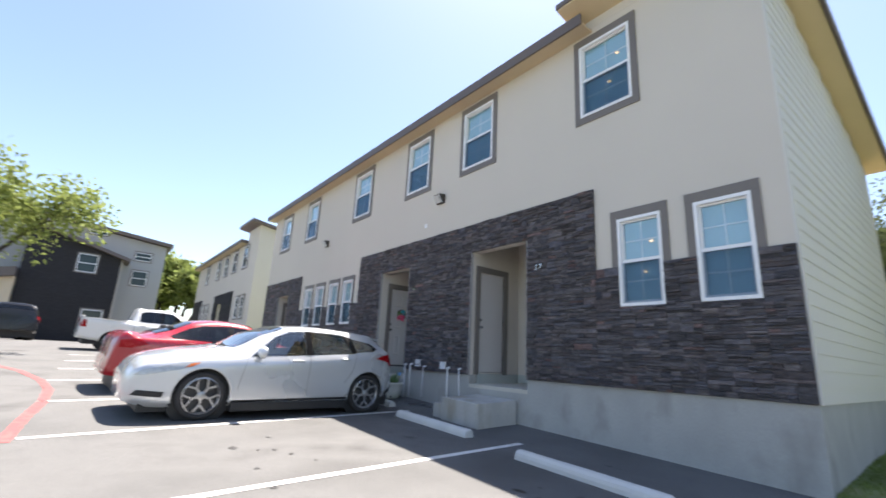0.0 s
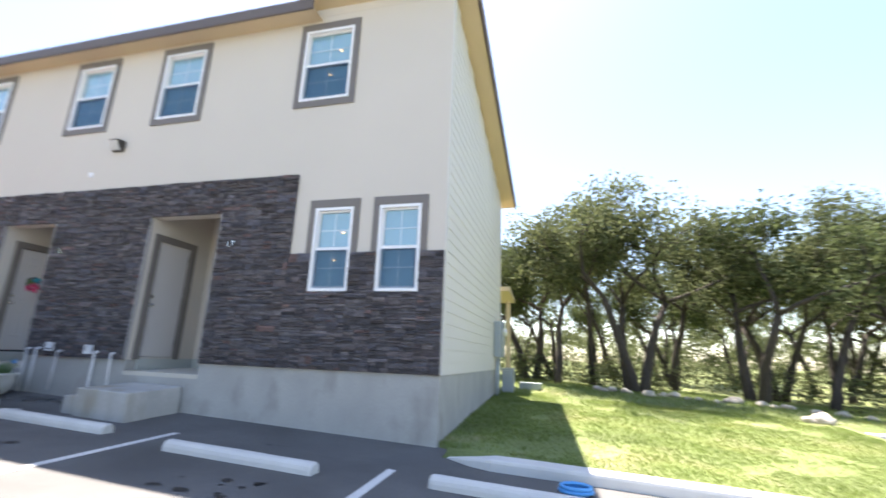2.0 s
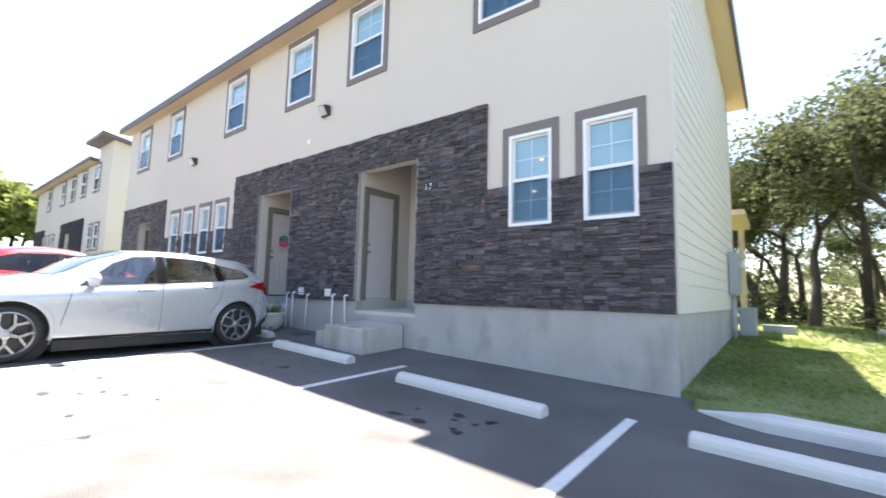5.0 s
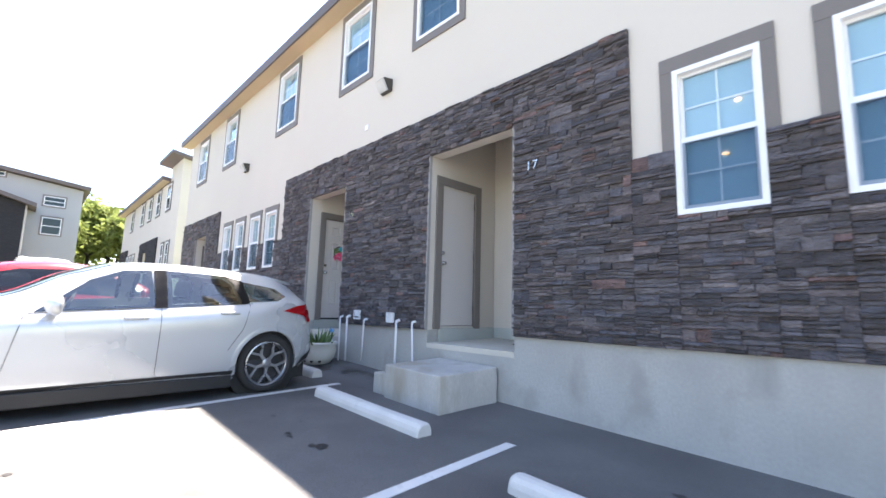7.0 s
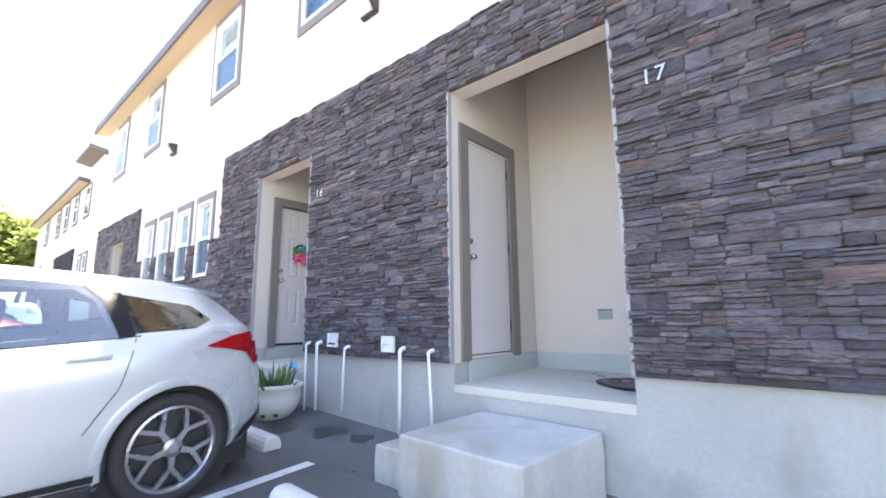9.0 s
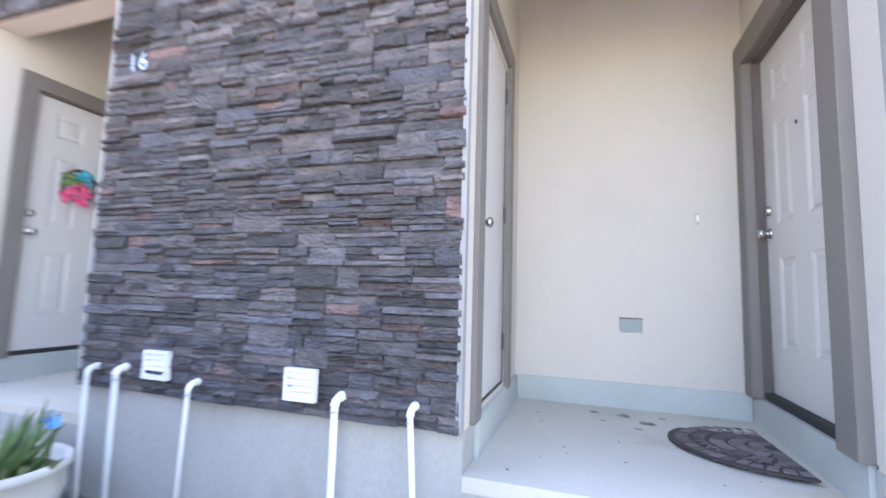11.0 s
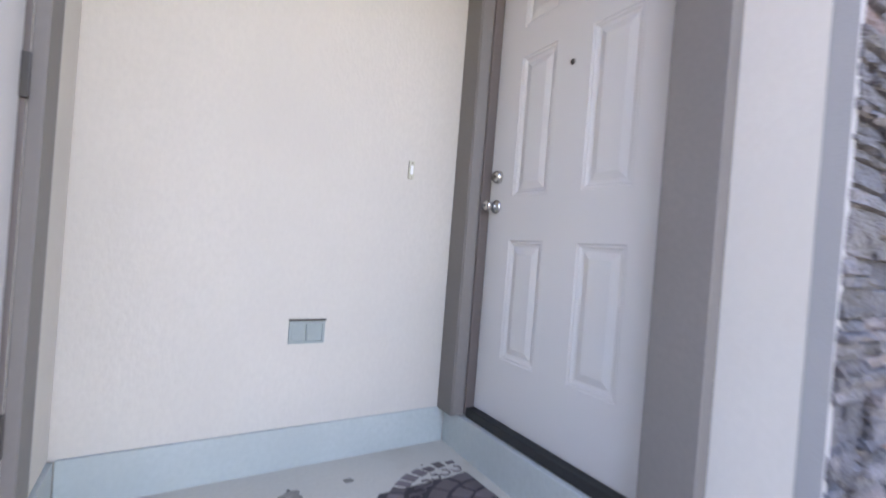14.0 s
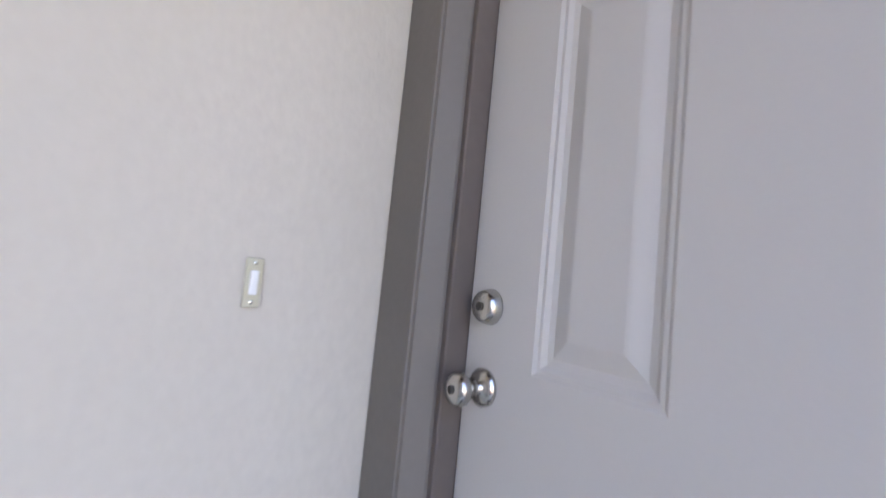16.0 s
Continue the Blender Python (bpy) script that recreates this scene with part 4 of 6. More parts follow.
        side_patch(shell, "tail_light", tail, M_TAIL, c, L, sign, 0.012, "red tail light", 0.05)
        side_patch(shell, "headlight", head, M_HEAD, c, L, sign, 0.01, "clear headlight", 0.05)
        for (s0, z0), (s1, z1) in seams:
            d = Vector((s1 - s0, z1 - z0)).normalized() * 0.0028
            side_patch(shell, "door_seam", [(s0 - d.y, z0 + d.x), (s1 - d.y, z1 + d.x), (s1 + d.y, z1 - d.x), (s0 + d.y, z0 - d.x)], M_BLACK, c, L, sign, 0.003)
        for s, z in handles:
            bm = bmesh.new()
            cuboid(bm, -0.018, 0.018, -0.1, 0.1, -0.016, 0.016, 0.012)
            h = part("door_handle", bm, paint, c, "", True)
            h.matrix_local = pose(sign * (shell.side(s, z) + 0.016), s - L / 2, z)
        if clad:
            lo = shell.at("sill", L / 2)
            side_patch(shell, "sill_trim", [(wheels[0][0] + wheels[0][1] + 0.07, lo), (wheels[1][0] - wheels[1][1] - 0.07, lo), (wheels[1][0] - wheels[1][1] - 0.07, lo + clad), (wheels[0][0] + wheels[0][1] + 0.07, lo + clad * 0.8)], M_DARK, c, L, sign, 0.006, "dark plastic sill")
        if mirror:
            s, z = mirror
            bm = bmesh.new()
            bmesh.ops.create_uvsphere(bm, u_segments=16, v_segments=10, radius=1)
            for v in bm.verts:
                v.co = Vector((v.co.x * 0.125, v.co.y * (0.09 if v.co.y < 0 else 0.04), v.co.z * 0.09))
            mi = part("wing_mirror", bm, paint, c, "", True)
            mi.matrix_local = pose(sign * (shell.side(s, z) + 0.12), s - L / 2, z + 0.04)
            bm = bmesh.new()
            cuboid(bm, -0.1, 0.02, -0.02, 0.02, -0.06, -0.035, 0.008)
            part("mirror_arm", bm, M_DARK, mi)
    for nm, p in (("windscreen", windscreen), ("rear_window", rear_screen)):
        if p:
            banded(shell, p, c, L, 0)
            top_patch(shell, nm, p, pane_mtl or M_CARPANE, c, L, 0.008, "curved glass").visible_shadow = False
    zf = shell.at("sill", L / 2)
    s0, s1 = min(p[0] for p in glass[0]), max(p[0] for p in glass[-1])
    zb = shell.at("belt", s0)
    for x in (-0.36, 0.36):
        seat(c, x, s0 + 0.85 - L / 2, zb - 0.52, 0.5)
        seat(c, x, min(s0 + 1.75, s1 - 0.45) - L / 2, zb - 0.5, 0.62)
    bm = bmesh.new()
    cuboid(bm, -0.7, 0.7, s0 - 0.25 - L / 2, s0 + 0.2 - L / 2, zb - 0.35, zb - 0.02, 0.05)
    part("dashboard", bm, M_SEAT, c, "dark dashboard", True)
    bm = bmesh.new()
    tube(bm, [(-0.36 + 0.18 * math.cos(a), s0 + 0.32 - L / 2 + 0.07 * math.sin(a), zb + 0.02 + 0.16 * math.sin(a)) for a in [i * math.tau / 20 for i in range(21)]], [0.014] * 21, 6)
    part("steering_wheel", bm, M_DARK, c, "black steering wheel")
    bm = bmesh.new()
    cuboid(bm, -shell.at("width", L / 2) * 0.9, shell.at("width", L / 2) * 0.9, s0 - L / 2, s1 - 0.1 - L / 2, zf + 0.1, zf + 0.2)
    part("cabin_floor", bm, M_SEAT, c, "dark cabin floor")
    for sign in (-1, 1):
        W = shell.at("width", L / 2)
        bm = bmesh.new()
        cuboid(bm, min(sign * W * 0.84, sign * W * 0.985), max(sign * W * 0.84, sign * W * 0.985), wheels[0][0] + wheels[0][1] + 0.07 - L / 2, wheels[1][0] - wheels[1][1] - 0.07 - L / 2, zf - 0.06, zf + 0.07, 0.015)
        part("rocker_panel", bm, M_DARK, c, "dark plastic sill")
    return c


def hatchback():
    def fs(p):
        return p if p < 3.6 else 3.6 + (p - 3.6) * 0.84

    def fz(z):
        return z if z < 0.9 else 0.9 + (z - 0.9) * 0.875

    def shaped(pts):
        return [(fs(a), fz(b)) for a, b in pts]

    L = fs(4.36)
    sh = Shell(top=shaped([(0, 0.61), (0.06, 0.725), (0.3, 0.84), (0.8, 0.945), (1.25, 1.03), (1.75, 1.30), (2.1, 1.435), (2.6, 1.475), (3.2, 1.45), (3.75, 1.38), (4.05, 1.20), (4.22, 0.95), (4.33, 0.62), (4.36, 0.45)]),
               belt=shaped([(0, 0.55), (0.08, 0.66), (0.4, 0.755), (1.0, 0.825), (1.4, 0.855), (2.4, 0.915), (3.3, 0.995), (3.8, 1.06), (4.1, 1.02), (4.3, 0.60), (4.36, 0.42)]),
               edge=shaped([(0, 0.58), (0.08, 0.70), (0.5, 0.855), (1.0, 0.94), (1.35, 0.995), (1.75, 1.24), (2.1, 1.37), (2.6, 1.405), (3.2, 1.38), (3.75, 1.30), (4.05, 1.13), (4.25, 0.85), (4.36, 0.44)]),
               width=shaped([(0, 0.60), (0.1, 0.74), (0.35, 0.85), (0.8, 0.905), (1.6, 0.91), (2.8, 0.91), (3.5, 0.912), (3.95, 0.855), (4.22, 0.735), (4.36, 0.58)]),
               sill=shaped([(0, 0.24), (0.2, 0.19), (1, 0.18), (3.4, 0.18), (4.1, 0.24), (4.36, 0.34)]),
               roof_edge=shaped([(0, 0.5), (0.4, 0.68), (1.0, 0.74), (1.4, 0.72), (2.0, 0.62), (2.6, 0.60), (3.2, 0.59), (3.8, 0.57), (4.1, 0.58), (4.36, 0.52)]))
    glass = [[(1.48, 0.885), (2.36, 0.945), (2.34, 1.36), (2.1, 1.335), (1.85, 1.22)], [(2.46, 0.95), (3.2, 1.005), (3.15, 1.25), (3.05, 1.345), (2.85, 1.36), (2.46, 1.365)], [(3.26, 1.03), (3.6, 1.06), (3.74, 1.12), (3.62, 1.22), (3.22, 1.29)]]
    glass = [shaped(g) for g in glass]
    c = car("hatchback_car", pose(-6.955, -3.405, lot_z(-6.955)) @ pose(0, 0, 0, 0, 2.0, 0) @ pose(0, 0, 0, 0, 0, 3.0) @ Matrix.Scale(1.03, 4), L, sh, M_SILVER, "silver five-door hatchback parked tail first by the steps", "car", [(0.88, 0.325), (3.53, 0.325)], glass,
            [(-0.6, 1.32), (-0.66, 1.26), (0, 1.16), (0.66, 1.26), (0.6, 1.32), (0.52, 2.02), (0, 2.06), (-0.52, 2.02)], [(-0.5, fs(3.86)), (0.5, fs(3.86)), (0.54, fs(4.1)), (-0.54, fs(4.1))],
            shaped([(3.66, 0.93), (3.88, 1.0), (4.1, 1.03), (4.22, 0.98), (4.24, 0.84), (4.12, 0.78), (4.02, 0.87), (3.85, 0.9)]), [(0.06, 0.58), (0.14, 0.66), (0.55, 0.76), (0.8, 0.785), (0.62, 0.69), (0.16, 0.585)],
            [((1.42, 0.86), (1.33, 0.4)), ((2.41, 0.94), (2.40, 0.3)), ((3.27, 0.99), (3.2, 0.72)), ((3.2, 0.72), (3.06, 0.5)), ((1.44, 0.872), (3.3, 1.0))],
            clad=0.12, handles=((2.2, 0.84), (3.05, 0.895)), mirror=(1.62, 0.91))
    for sign in (-1, 1):
        side_patch(sh, "pillar_trim", shaped([(3.19, 1.0), (3.27, 1.02), (3.23, 1.3), (3.04, 1.35), (3.13, 1.25)]), M_FRIT, c, L, sign, 0.0095, "black pillar trim", 0.05)
        side_patch(sh, "indicator_lens", [(0.6, 0.70), (0.68, 0.76), (0.8, 0.78), (0.7, 0.72)], M_AMBER, c, L, sign, 0.014, "amber indicator", 0.04)
        side_patch(sh, "fog_light_surround", [(0.06, 0.33), (0.12, 0.40), (0.42, 0.38), (0.4, 0.31)], M_DARK, c, L, sign, 0.008, "black fog light bezel", 0.05)
        side_patch(sh, "bumper_trim", shaped([(3.98, 0.27), (4.33, 0.37), (4.33, 0.46), (4.05, 0.36)]), M_DARK, c, L, sign, 0.008, "dark plastic bumper trim", 0.05)
    bm = bmesh.new()
    for x0, x1 in ((-0.54, 0.54),):
        v = [bm.verts.new(p) for p in ((x0, 1.42, 1.335), (x1, 1.42, 1.335), (x1 * 0.95, 1.8, 1.268), (x0 * 0.95, 1.8, 1.268), (x0, 1.42, 1.285), (x1, 1.42, 1.285), (x1 * 0.95, 1.8, 1.24), (x0 * 0.95, 1.8, 1.24))]
        for f in ((0, 1, 2, 3), (4, 7, 6, 5), (0, 4, 5, 1), (1, 5, 6, 2), (2, 6, 7, 3), (3, 7, 4, 0)):
            bm.faces.new([v[i] for i in f])
    bmesh.ops.bevel(bm, geom=bm.edges[:], offset=0.012, segments=2, affect="EDGES")
    part("roof_spoiler", bm, M_SILVER, c, "", True)
    bm = bmesh.new()
    cuboid(bm, -0.26, 0.26, L / 2 - 0.03, L / 2 - 0.012, 0.68, 0.79, 0.004)
    part("number_plate", bm, M_VINYL, c, "pale number plate")
    return c


def sedan():
    L = 4.85
    sh = Shell(top=[(0, 0.55), (0.1, 0.68), (0.5, 0.82), (1.1, 0.94), (1.45, 1.0), (2.0, 1.28), (2.4, 1.42), (2.9, 1.46), (3.4, 1.41), (3.95, 1.2), (4.3, 1.09), (4.7, 1.06), (4.8, 0.9), (4.85, 0.5)],
               belt=[(0, 0.5), (0.2, 0.64), (1.2, 0.86), (2.6, 0.95), (3.8, 1.0), (4.4, 1.0), (4.75, 0.95), (4.85, 0.45)],
               edge=[(0, 0.53), (0.5, 0.78), (1.2, 0.9), (1.5, 0.97), (2.0, 1.2), (2.4, 1.34), (2.9, 1.38), (3.4, 1.33), (3.95, 1.12), (4.3, 1.04), (4.7, 1.02), (4.85, 0.48)],
               width=[(0, 0.62), (0.2, 0.82), (0.8, 0.92), (2.4, 0.925), (4.0, 0.92), (4.6, 0.86), (4.85, 0.76)],
               sill=[(0, 0.24), (0.4, 0.19), (4.2, 0.19), (4.85, 0.32)],
               roof_edge=[(0, 0.5), (0.6, 0.72), (1.4, 0.74), (2.1, 0.62), (3.0, 0.6), (3.9, 0.64), (4.5, 0.7), (4.85, 0.66)])
    glass = [[(1.8, 0.96), (2.7, 0.99), (2.7, 1.33), (2.4, 1.31), (2.1, 1.2)], [(2.78, 0.99), (3.85, 1.03), (3.9, 1.07), (3.55, 1.24), (3.3, 1.31), (2.78, 1.335)]]
    return car("sedan_car", pose(-9.95, -3.35, lot_z(-9.95)) @ pose(0, 0, 0, 0, 2.0, 0) @ pose(0, 0, 0, 0, 0, 184.5), L, sh, M_RED, "glossy red sedan parked nose in beside the hatchback", "car", [(0.95, 0.33), (3.78, 0.33)], glass,
               [(-0.64, 1.5), (0, 1.36), (0.64, 1.5), (0.54, 2.3), (0, 2.34), (-0.54, 2.3)], [(-0.52, 3.5), (0.52, 3.5), (0.62, 4.15), (-0.62, 4.15)],
               [(4.25, 0.9), (4.4, 0.99), (4.7, 0.96), (4.72, 0.82), (4.5, 0.82)], [(0.14, 0.56), (0.3, 0.7), (0.8, 0.8), (0.85, 0.74), (0.3, 0.6)],
               [((1.65, 0.9), (1.6, 0.35)), ((2.74, 0.99), (2.74, 0.3)), ((3.75, 1.0), (3.45, 0.55))], clad=0.08, handles=((2.55, 0.9), (3.55, 0.94)), mirror=(1.9, 0.98), pane_mtl=M_DARKPANE)


def pickup():
    L = 5.8
    sh = Shell(top=[(0, 0.8), (0.08, 1.02), (0.6, 1.14), (1.3, 1.2), (1.55, 1.26), (2.1, 1.72), (2.5, 1.88), (3.0, 1.91), (3.5, 1.88), (3.85, 1.80), (3.98, 1.36), (4.1, 1.33), (5.6, 1.33), (5.75, 1.30), (5.8, 0.7)],
               belt=[(0, 0.75), (0.3, 1.0), (1.4, 1.12), (3.9, 1.2), (4.2, 1.24), (5.7, 1.24), (5.8, 0.65)],
               edge=[(0, 0.78), (0.6, 1.1), (1.4, 1.17), (1.6, 1.24), (2.1, 1.64), (2.5, 1.8), (3.0, 1.83), (3.5, 1.8), (3.85, 1.72), (3.98, 1.33), (4.1, 1.31), (5.7, 1.3), (5.8, 0.68)],
               width=[(0, 0.8), (0.2, 0.94), (1.0, 1.0), (5.5, 1.0), (5.8, 0.96)], sill=[(0, 0.45), (0.4, 0.4), (5.2, 0.42), (5.8, 0.5)],
               roof_edge=[(0, 0.7), (0.6, 0.85), (1.5, 0.86), (2.2, 0.74), (3.4, 0.73), (3.9, 0.78), (4.1, 0.95), (5.8, 0.95)])
    glass = [[(2.0, 1.26), (2.85, 1.28), (2.85, 1.76), (2.5, 1.74), (2.2, 1.56)], [(2.95, 1.28), (3.75, 1.3), (3.72, 1.7), (3.5, 1.76), (2.95, 1.77)]]
    return car("pickup_truck", pose(-23.4, -3.5, lot_z(-23.4)) @ pose(0, 0, 0, 0, 2.0, 0) @ pose(0, 0, 0, 0, 0, 184), L, sh, M_WHITE, "white crew cab pickup truck parked nose in", "truck", [(1.05, 0.4), (4.6, 0.4)], glass,
               [(-0.8, 1.62), (0, 1.5), (0.8, 1.62), (0.66, 2.4), (-0.66, 2.4)], None,
               [(5.55, 0.95), (5.58, 1.25), (5.76, 1.24), (5.77, 0.95)], [(0.06, 0.8), (0.1, 1.0), (0.5, 1.04), (0.5, 0.84)],
               [((1.85, 1.2), (1.85, 0.5)), ((2.9, 1.25), (2.9, 0.5)), ((3.92, 1.2), (3.92, 0.5))], clad=0.12, handles=((2.7, 1.12), (3.6, 1.14)), mirror=(2.0, 1.28), pane_mtl=M_DARKPANE)


def suv():
    L = 4.8
    sh = Shell(top=[(0, 0.8), (0.08, 1.0), (0.8, 1.12), (1.3, 1.18), (1.8, 1.6), (2.1, 1.76), (2.8, 1.82), (4.3, 1.78), (4.6, 1.65), (4.75, 1.1), (4.8, 0.6)],
               belt=[(0, 0.75), (0.3, 0.98), (1.3, 1.08), (4.5, 1.12), (4.75, 0.95), (4.8, 0.55)],
               edge=[(0, 0.78), (0.8, 1.08), (1.35, 1.15), (1.8, 1.52), (2.1, 1.68), (2.8, 1.74), (4.3, 1.7), (4.6, 1.55), (4.75, 1.05), (4.8, 0.58)],
               width=[(0, 0.78), (0.2, 0.92), (1.0, 0.96), (4.4, 0.96), (4.8, 0.9)], sill=[(0, 0.36), (0.4, 0.3), (4.3, 0.3), (4.8, 0.42)],
               roof_edge=[(0, 0.7), (0.8, 0.84), (1.4, 0.84), (2.1, 0.72), (4.3, 0.7), (4.8, 0.78)])
    glass = [[(1.85, 1.18), (2.6, 1.2), (2.6, 1.66), (2.15, 1.62)], [(2.7, 1.2), (3.5, 1.2), (3.5, 1.66), (2.7, 1.67)], [(3.6, 1.2), (4.35, 1.2), (4.3, 1.6), (3.6, 1.65)]]
    return car("suv_car", pose(-31.5, -9.3, lot_z(-31.5), 0, 0, -80), L, sh, M_BLACKCAR, "black sport utility vehicle parked across the far lot", "car", [(0.95, 0.37), (3.75, 0.37)], glass,
               [(-0.78, 1.36), (0, 1.26), (0.78, 1.36), (0.64, 2.0), (-0.64, 2.0)], [(-0.6, 4.4), (0.6, 4.4), (0.68, 4.66), (-0.68, 4.66)],
               [(4.5, 0.9), (4.55, 1.25), (4.7, 1.2), (4.74, 0.9)], [(0.06, 0.78), (0.12, 0.94), (0.5, 1.0), (0.5, 0.82)],
               [((1.7, 1.1), (1.7, 0.45)), ((2.65, 1.15), (2.65, 0.45)), ((3.55, 1.15), (3.4, 0.6))], clad=0.1, handles=((2.45, 1.05), (3.35, 1.05)), mirror=(1.8, 1.18), pane_mtl=M_DARKPANE)


hatchback()
sedan()
pickup()
suv()


# ---- far buildings ----
def far_window(house, m, w, h):
    """m places the window: x across, y into the wall."""
    win = new("window")
    win.parent = house
    win.matrix_local = m
    bm = bmesh.new()
    pierced(bm, (0, w), (0, h), [(0.06, w - 0.06, 0.06, h / 2 - 0.03), (0.06, w - 0.06, h / 2 + 0.03, h - 0.06)], facing(-0.06), 0.05)
    part("window_frame", bm, M_VINYL, win, "white frame")
    block("pane", (0.05, w - 0.05, -0.03, -0.02, 0.05, h - 0.05), M_CARGLASS, win, "sky-reflecting pane")
    bm = bmesh.new()
    pierced(bm, (-0.1, w + 0.1), (-0.1, h + 0.12), [(0, w, 0, h)], facing(-0.04), 0.035)
    part("surround", bm, M_TRIM, win, "taupe surround")


def row_house():
    h = thing("row_house", pose(-26.35, 1.2, 0.0), "second cream town house row with dark stone panels", "house")
    bm = bmesh.new()
    pierced(bm, (-17.6, 0), (-0.6, 7.1), [(-8.2, -7.0, -0.3, 3.3)], facing(0.0), 0.3)
    cuboid(bm, -0.3, 0.0, 0.302, 7, -0.6, 6.6)
    part("wall", bm, M_STUCCO, h)
    bm = bmesh.new()
    v = [bm.verts.new(p) for x in (-0.3, 0.0) for p in ((x, 0.302, 6.602), (x, 7, 6.602), (x, 0.302, 7.72))]
    for f in ((0, 1, 2), (3, 5, 4), (0, 3, 4, 1), (1, 4, 5, 2), (2, 5, 3, 0)):
        bm.faces.new([v[i] for i in f])
    cuboid(bm, -2.4, 0.0, 0.0, 0.3, 7.102, 7.75)
    part("gable", bm, M_STUCCO, h)
    bm = bmesh.new()
    v = [bm.verts.new(p) for dz in (0, 0.16) for p in ((-2.7, -0.6, 7.85 + dz), (0.3, -0.6, 7.85 + dz), (0.3, 7.2, 6.55 + dz), (-2.7, 7.2, 6.55 + dz))]
    for f in ((0, 3, 2, 1), (4, 5, 6, 7), (0, 1, 5, 4), (1, 2, 6, 5), (2, 3, 7, 6), (3, 0, 4, 7)):
        bm.faces.new([v[i] for i in f])
    part("roof", bm, M_FASCIA, h, "dark brown shed roof")
    bm = bmesh.new()
    v = [bm.verts.new(p) for dz in (0, 0.2) for p in ((-18, -0.45, 7.0 + dz), (-2.4, -0.45, 7.0 + dz), (-2.4, 6, 6.2 + dz), (-18, 6, 6.2 + dz))]
    for f in ((0, 3, 2, 1), (4, 5, 6, 7), (0, 1, 5, 4), (1, 2, 6, 5), (2, 3, 7, 6), (3, 0, 4, 7)):
        bm.faces.new([v[i] for i in f])
    part("eave", bm, M_FASCIA, h, "dark brown eave")
    block("soffit", (-17.9, -2.45, -0.4, 0, 6.95, 6.99), M_SOFFIT, h, "tan soffit")
    r = random.Random(8)
    for x0, x1, z0, z1 in ((-9.4, -8.2, 0.1, 4.0), (-7.0, -4.2, 0.1, 4.0), (-8.2, -7.0, 3.3, 4.0), (-17.5, -14.2, 0.1, 4.0)):
        bm = bmesh.new()
        z = z0
        while z < z1 - 0.01:
            hh = min(0.16, z1 - z)
            x = x0
            while x < x1 - 0.01:
                w = min(r.uniform(0.4, 0.9), x1 - x)
                cuboid(bm, x, x + w - 0.01, -r.uniform(0.05, 0.09), -0.002, z, z + hh - 0.01)
                x += w
            z += hh
        part("stone_panel", bm, M_FARSTONE, h, "dark stone panel")
    block("door", (-8.0, -7.2, 0.25, 0.28, 0, 2.2), M_DOOR, h, "pale door in a recess")
    for x in (-1.9, -4.5, -6.9, -9.3, -13.2):
        far_window(h, pose(x - 0.95, 0, 5.35), 0.95, 1.42)
    for x in (-2.4, -1.2, -11.2, -12.4, -13.6):
        far_window(h, pose(x - 0.65, 0, 2.1), 0.65, 1.34)


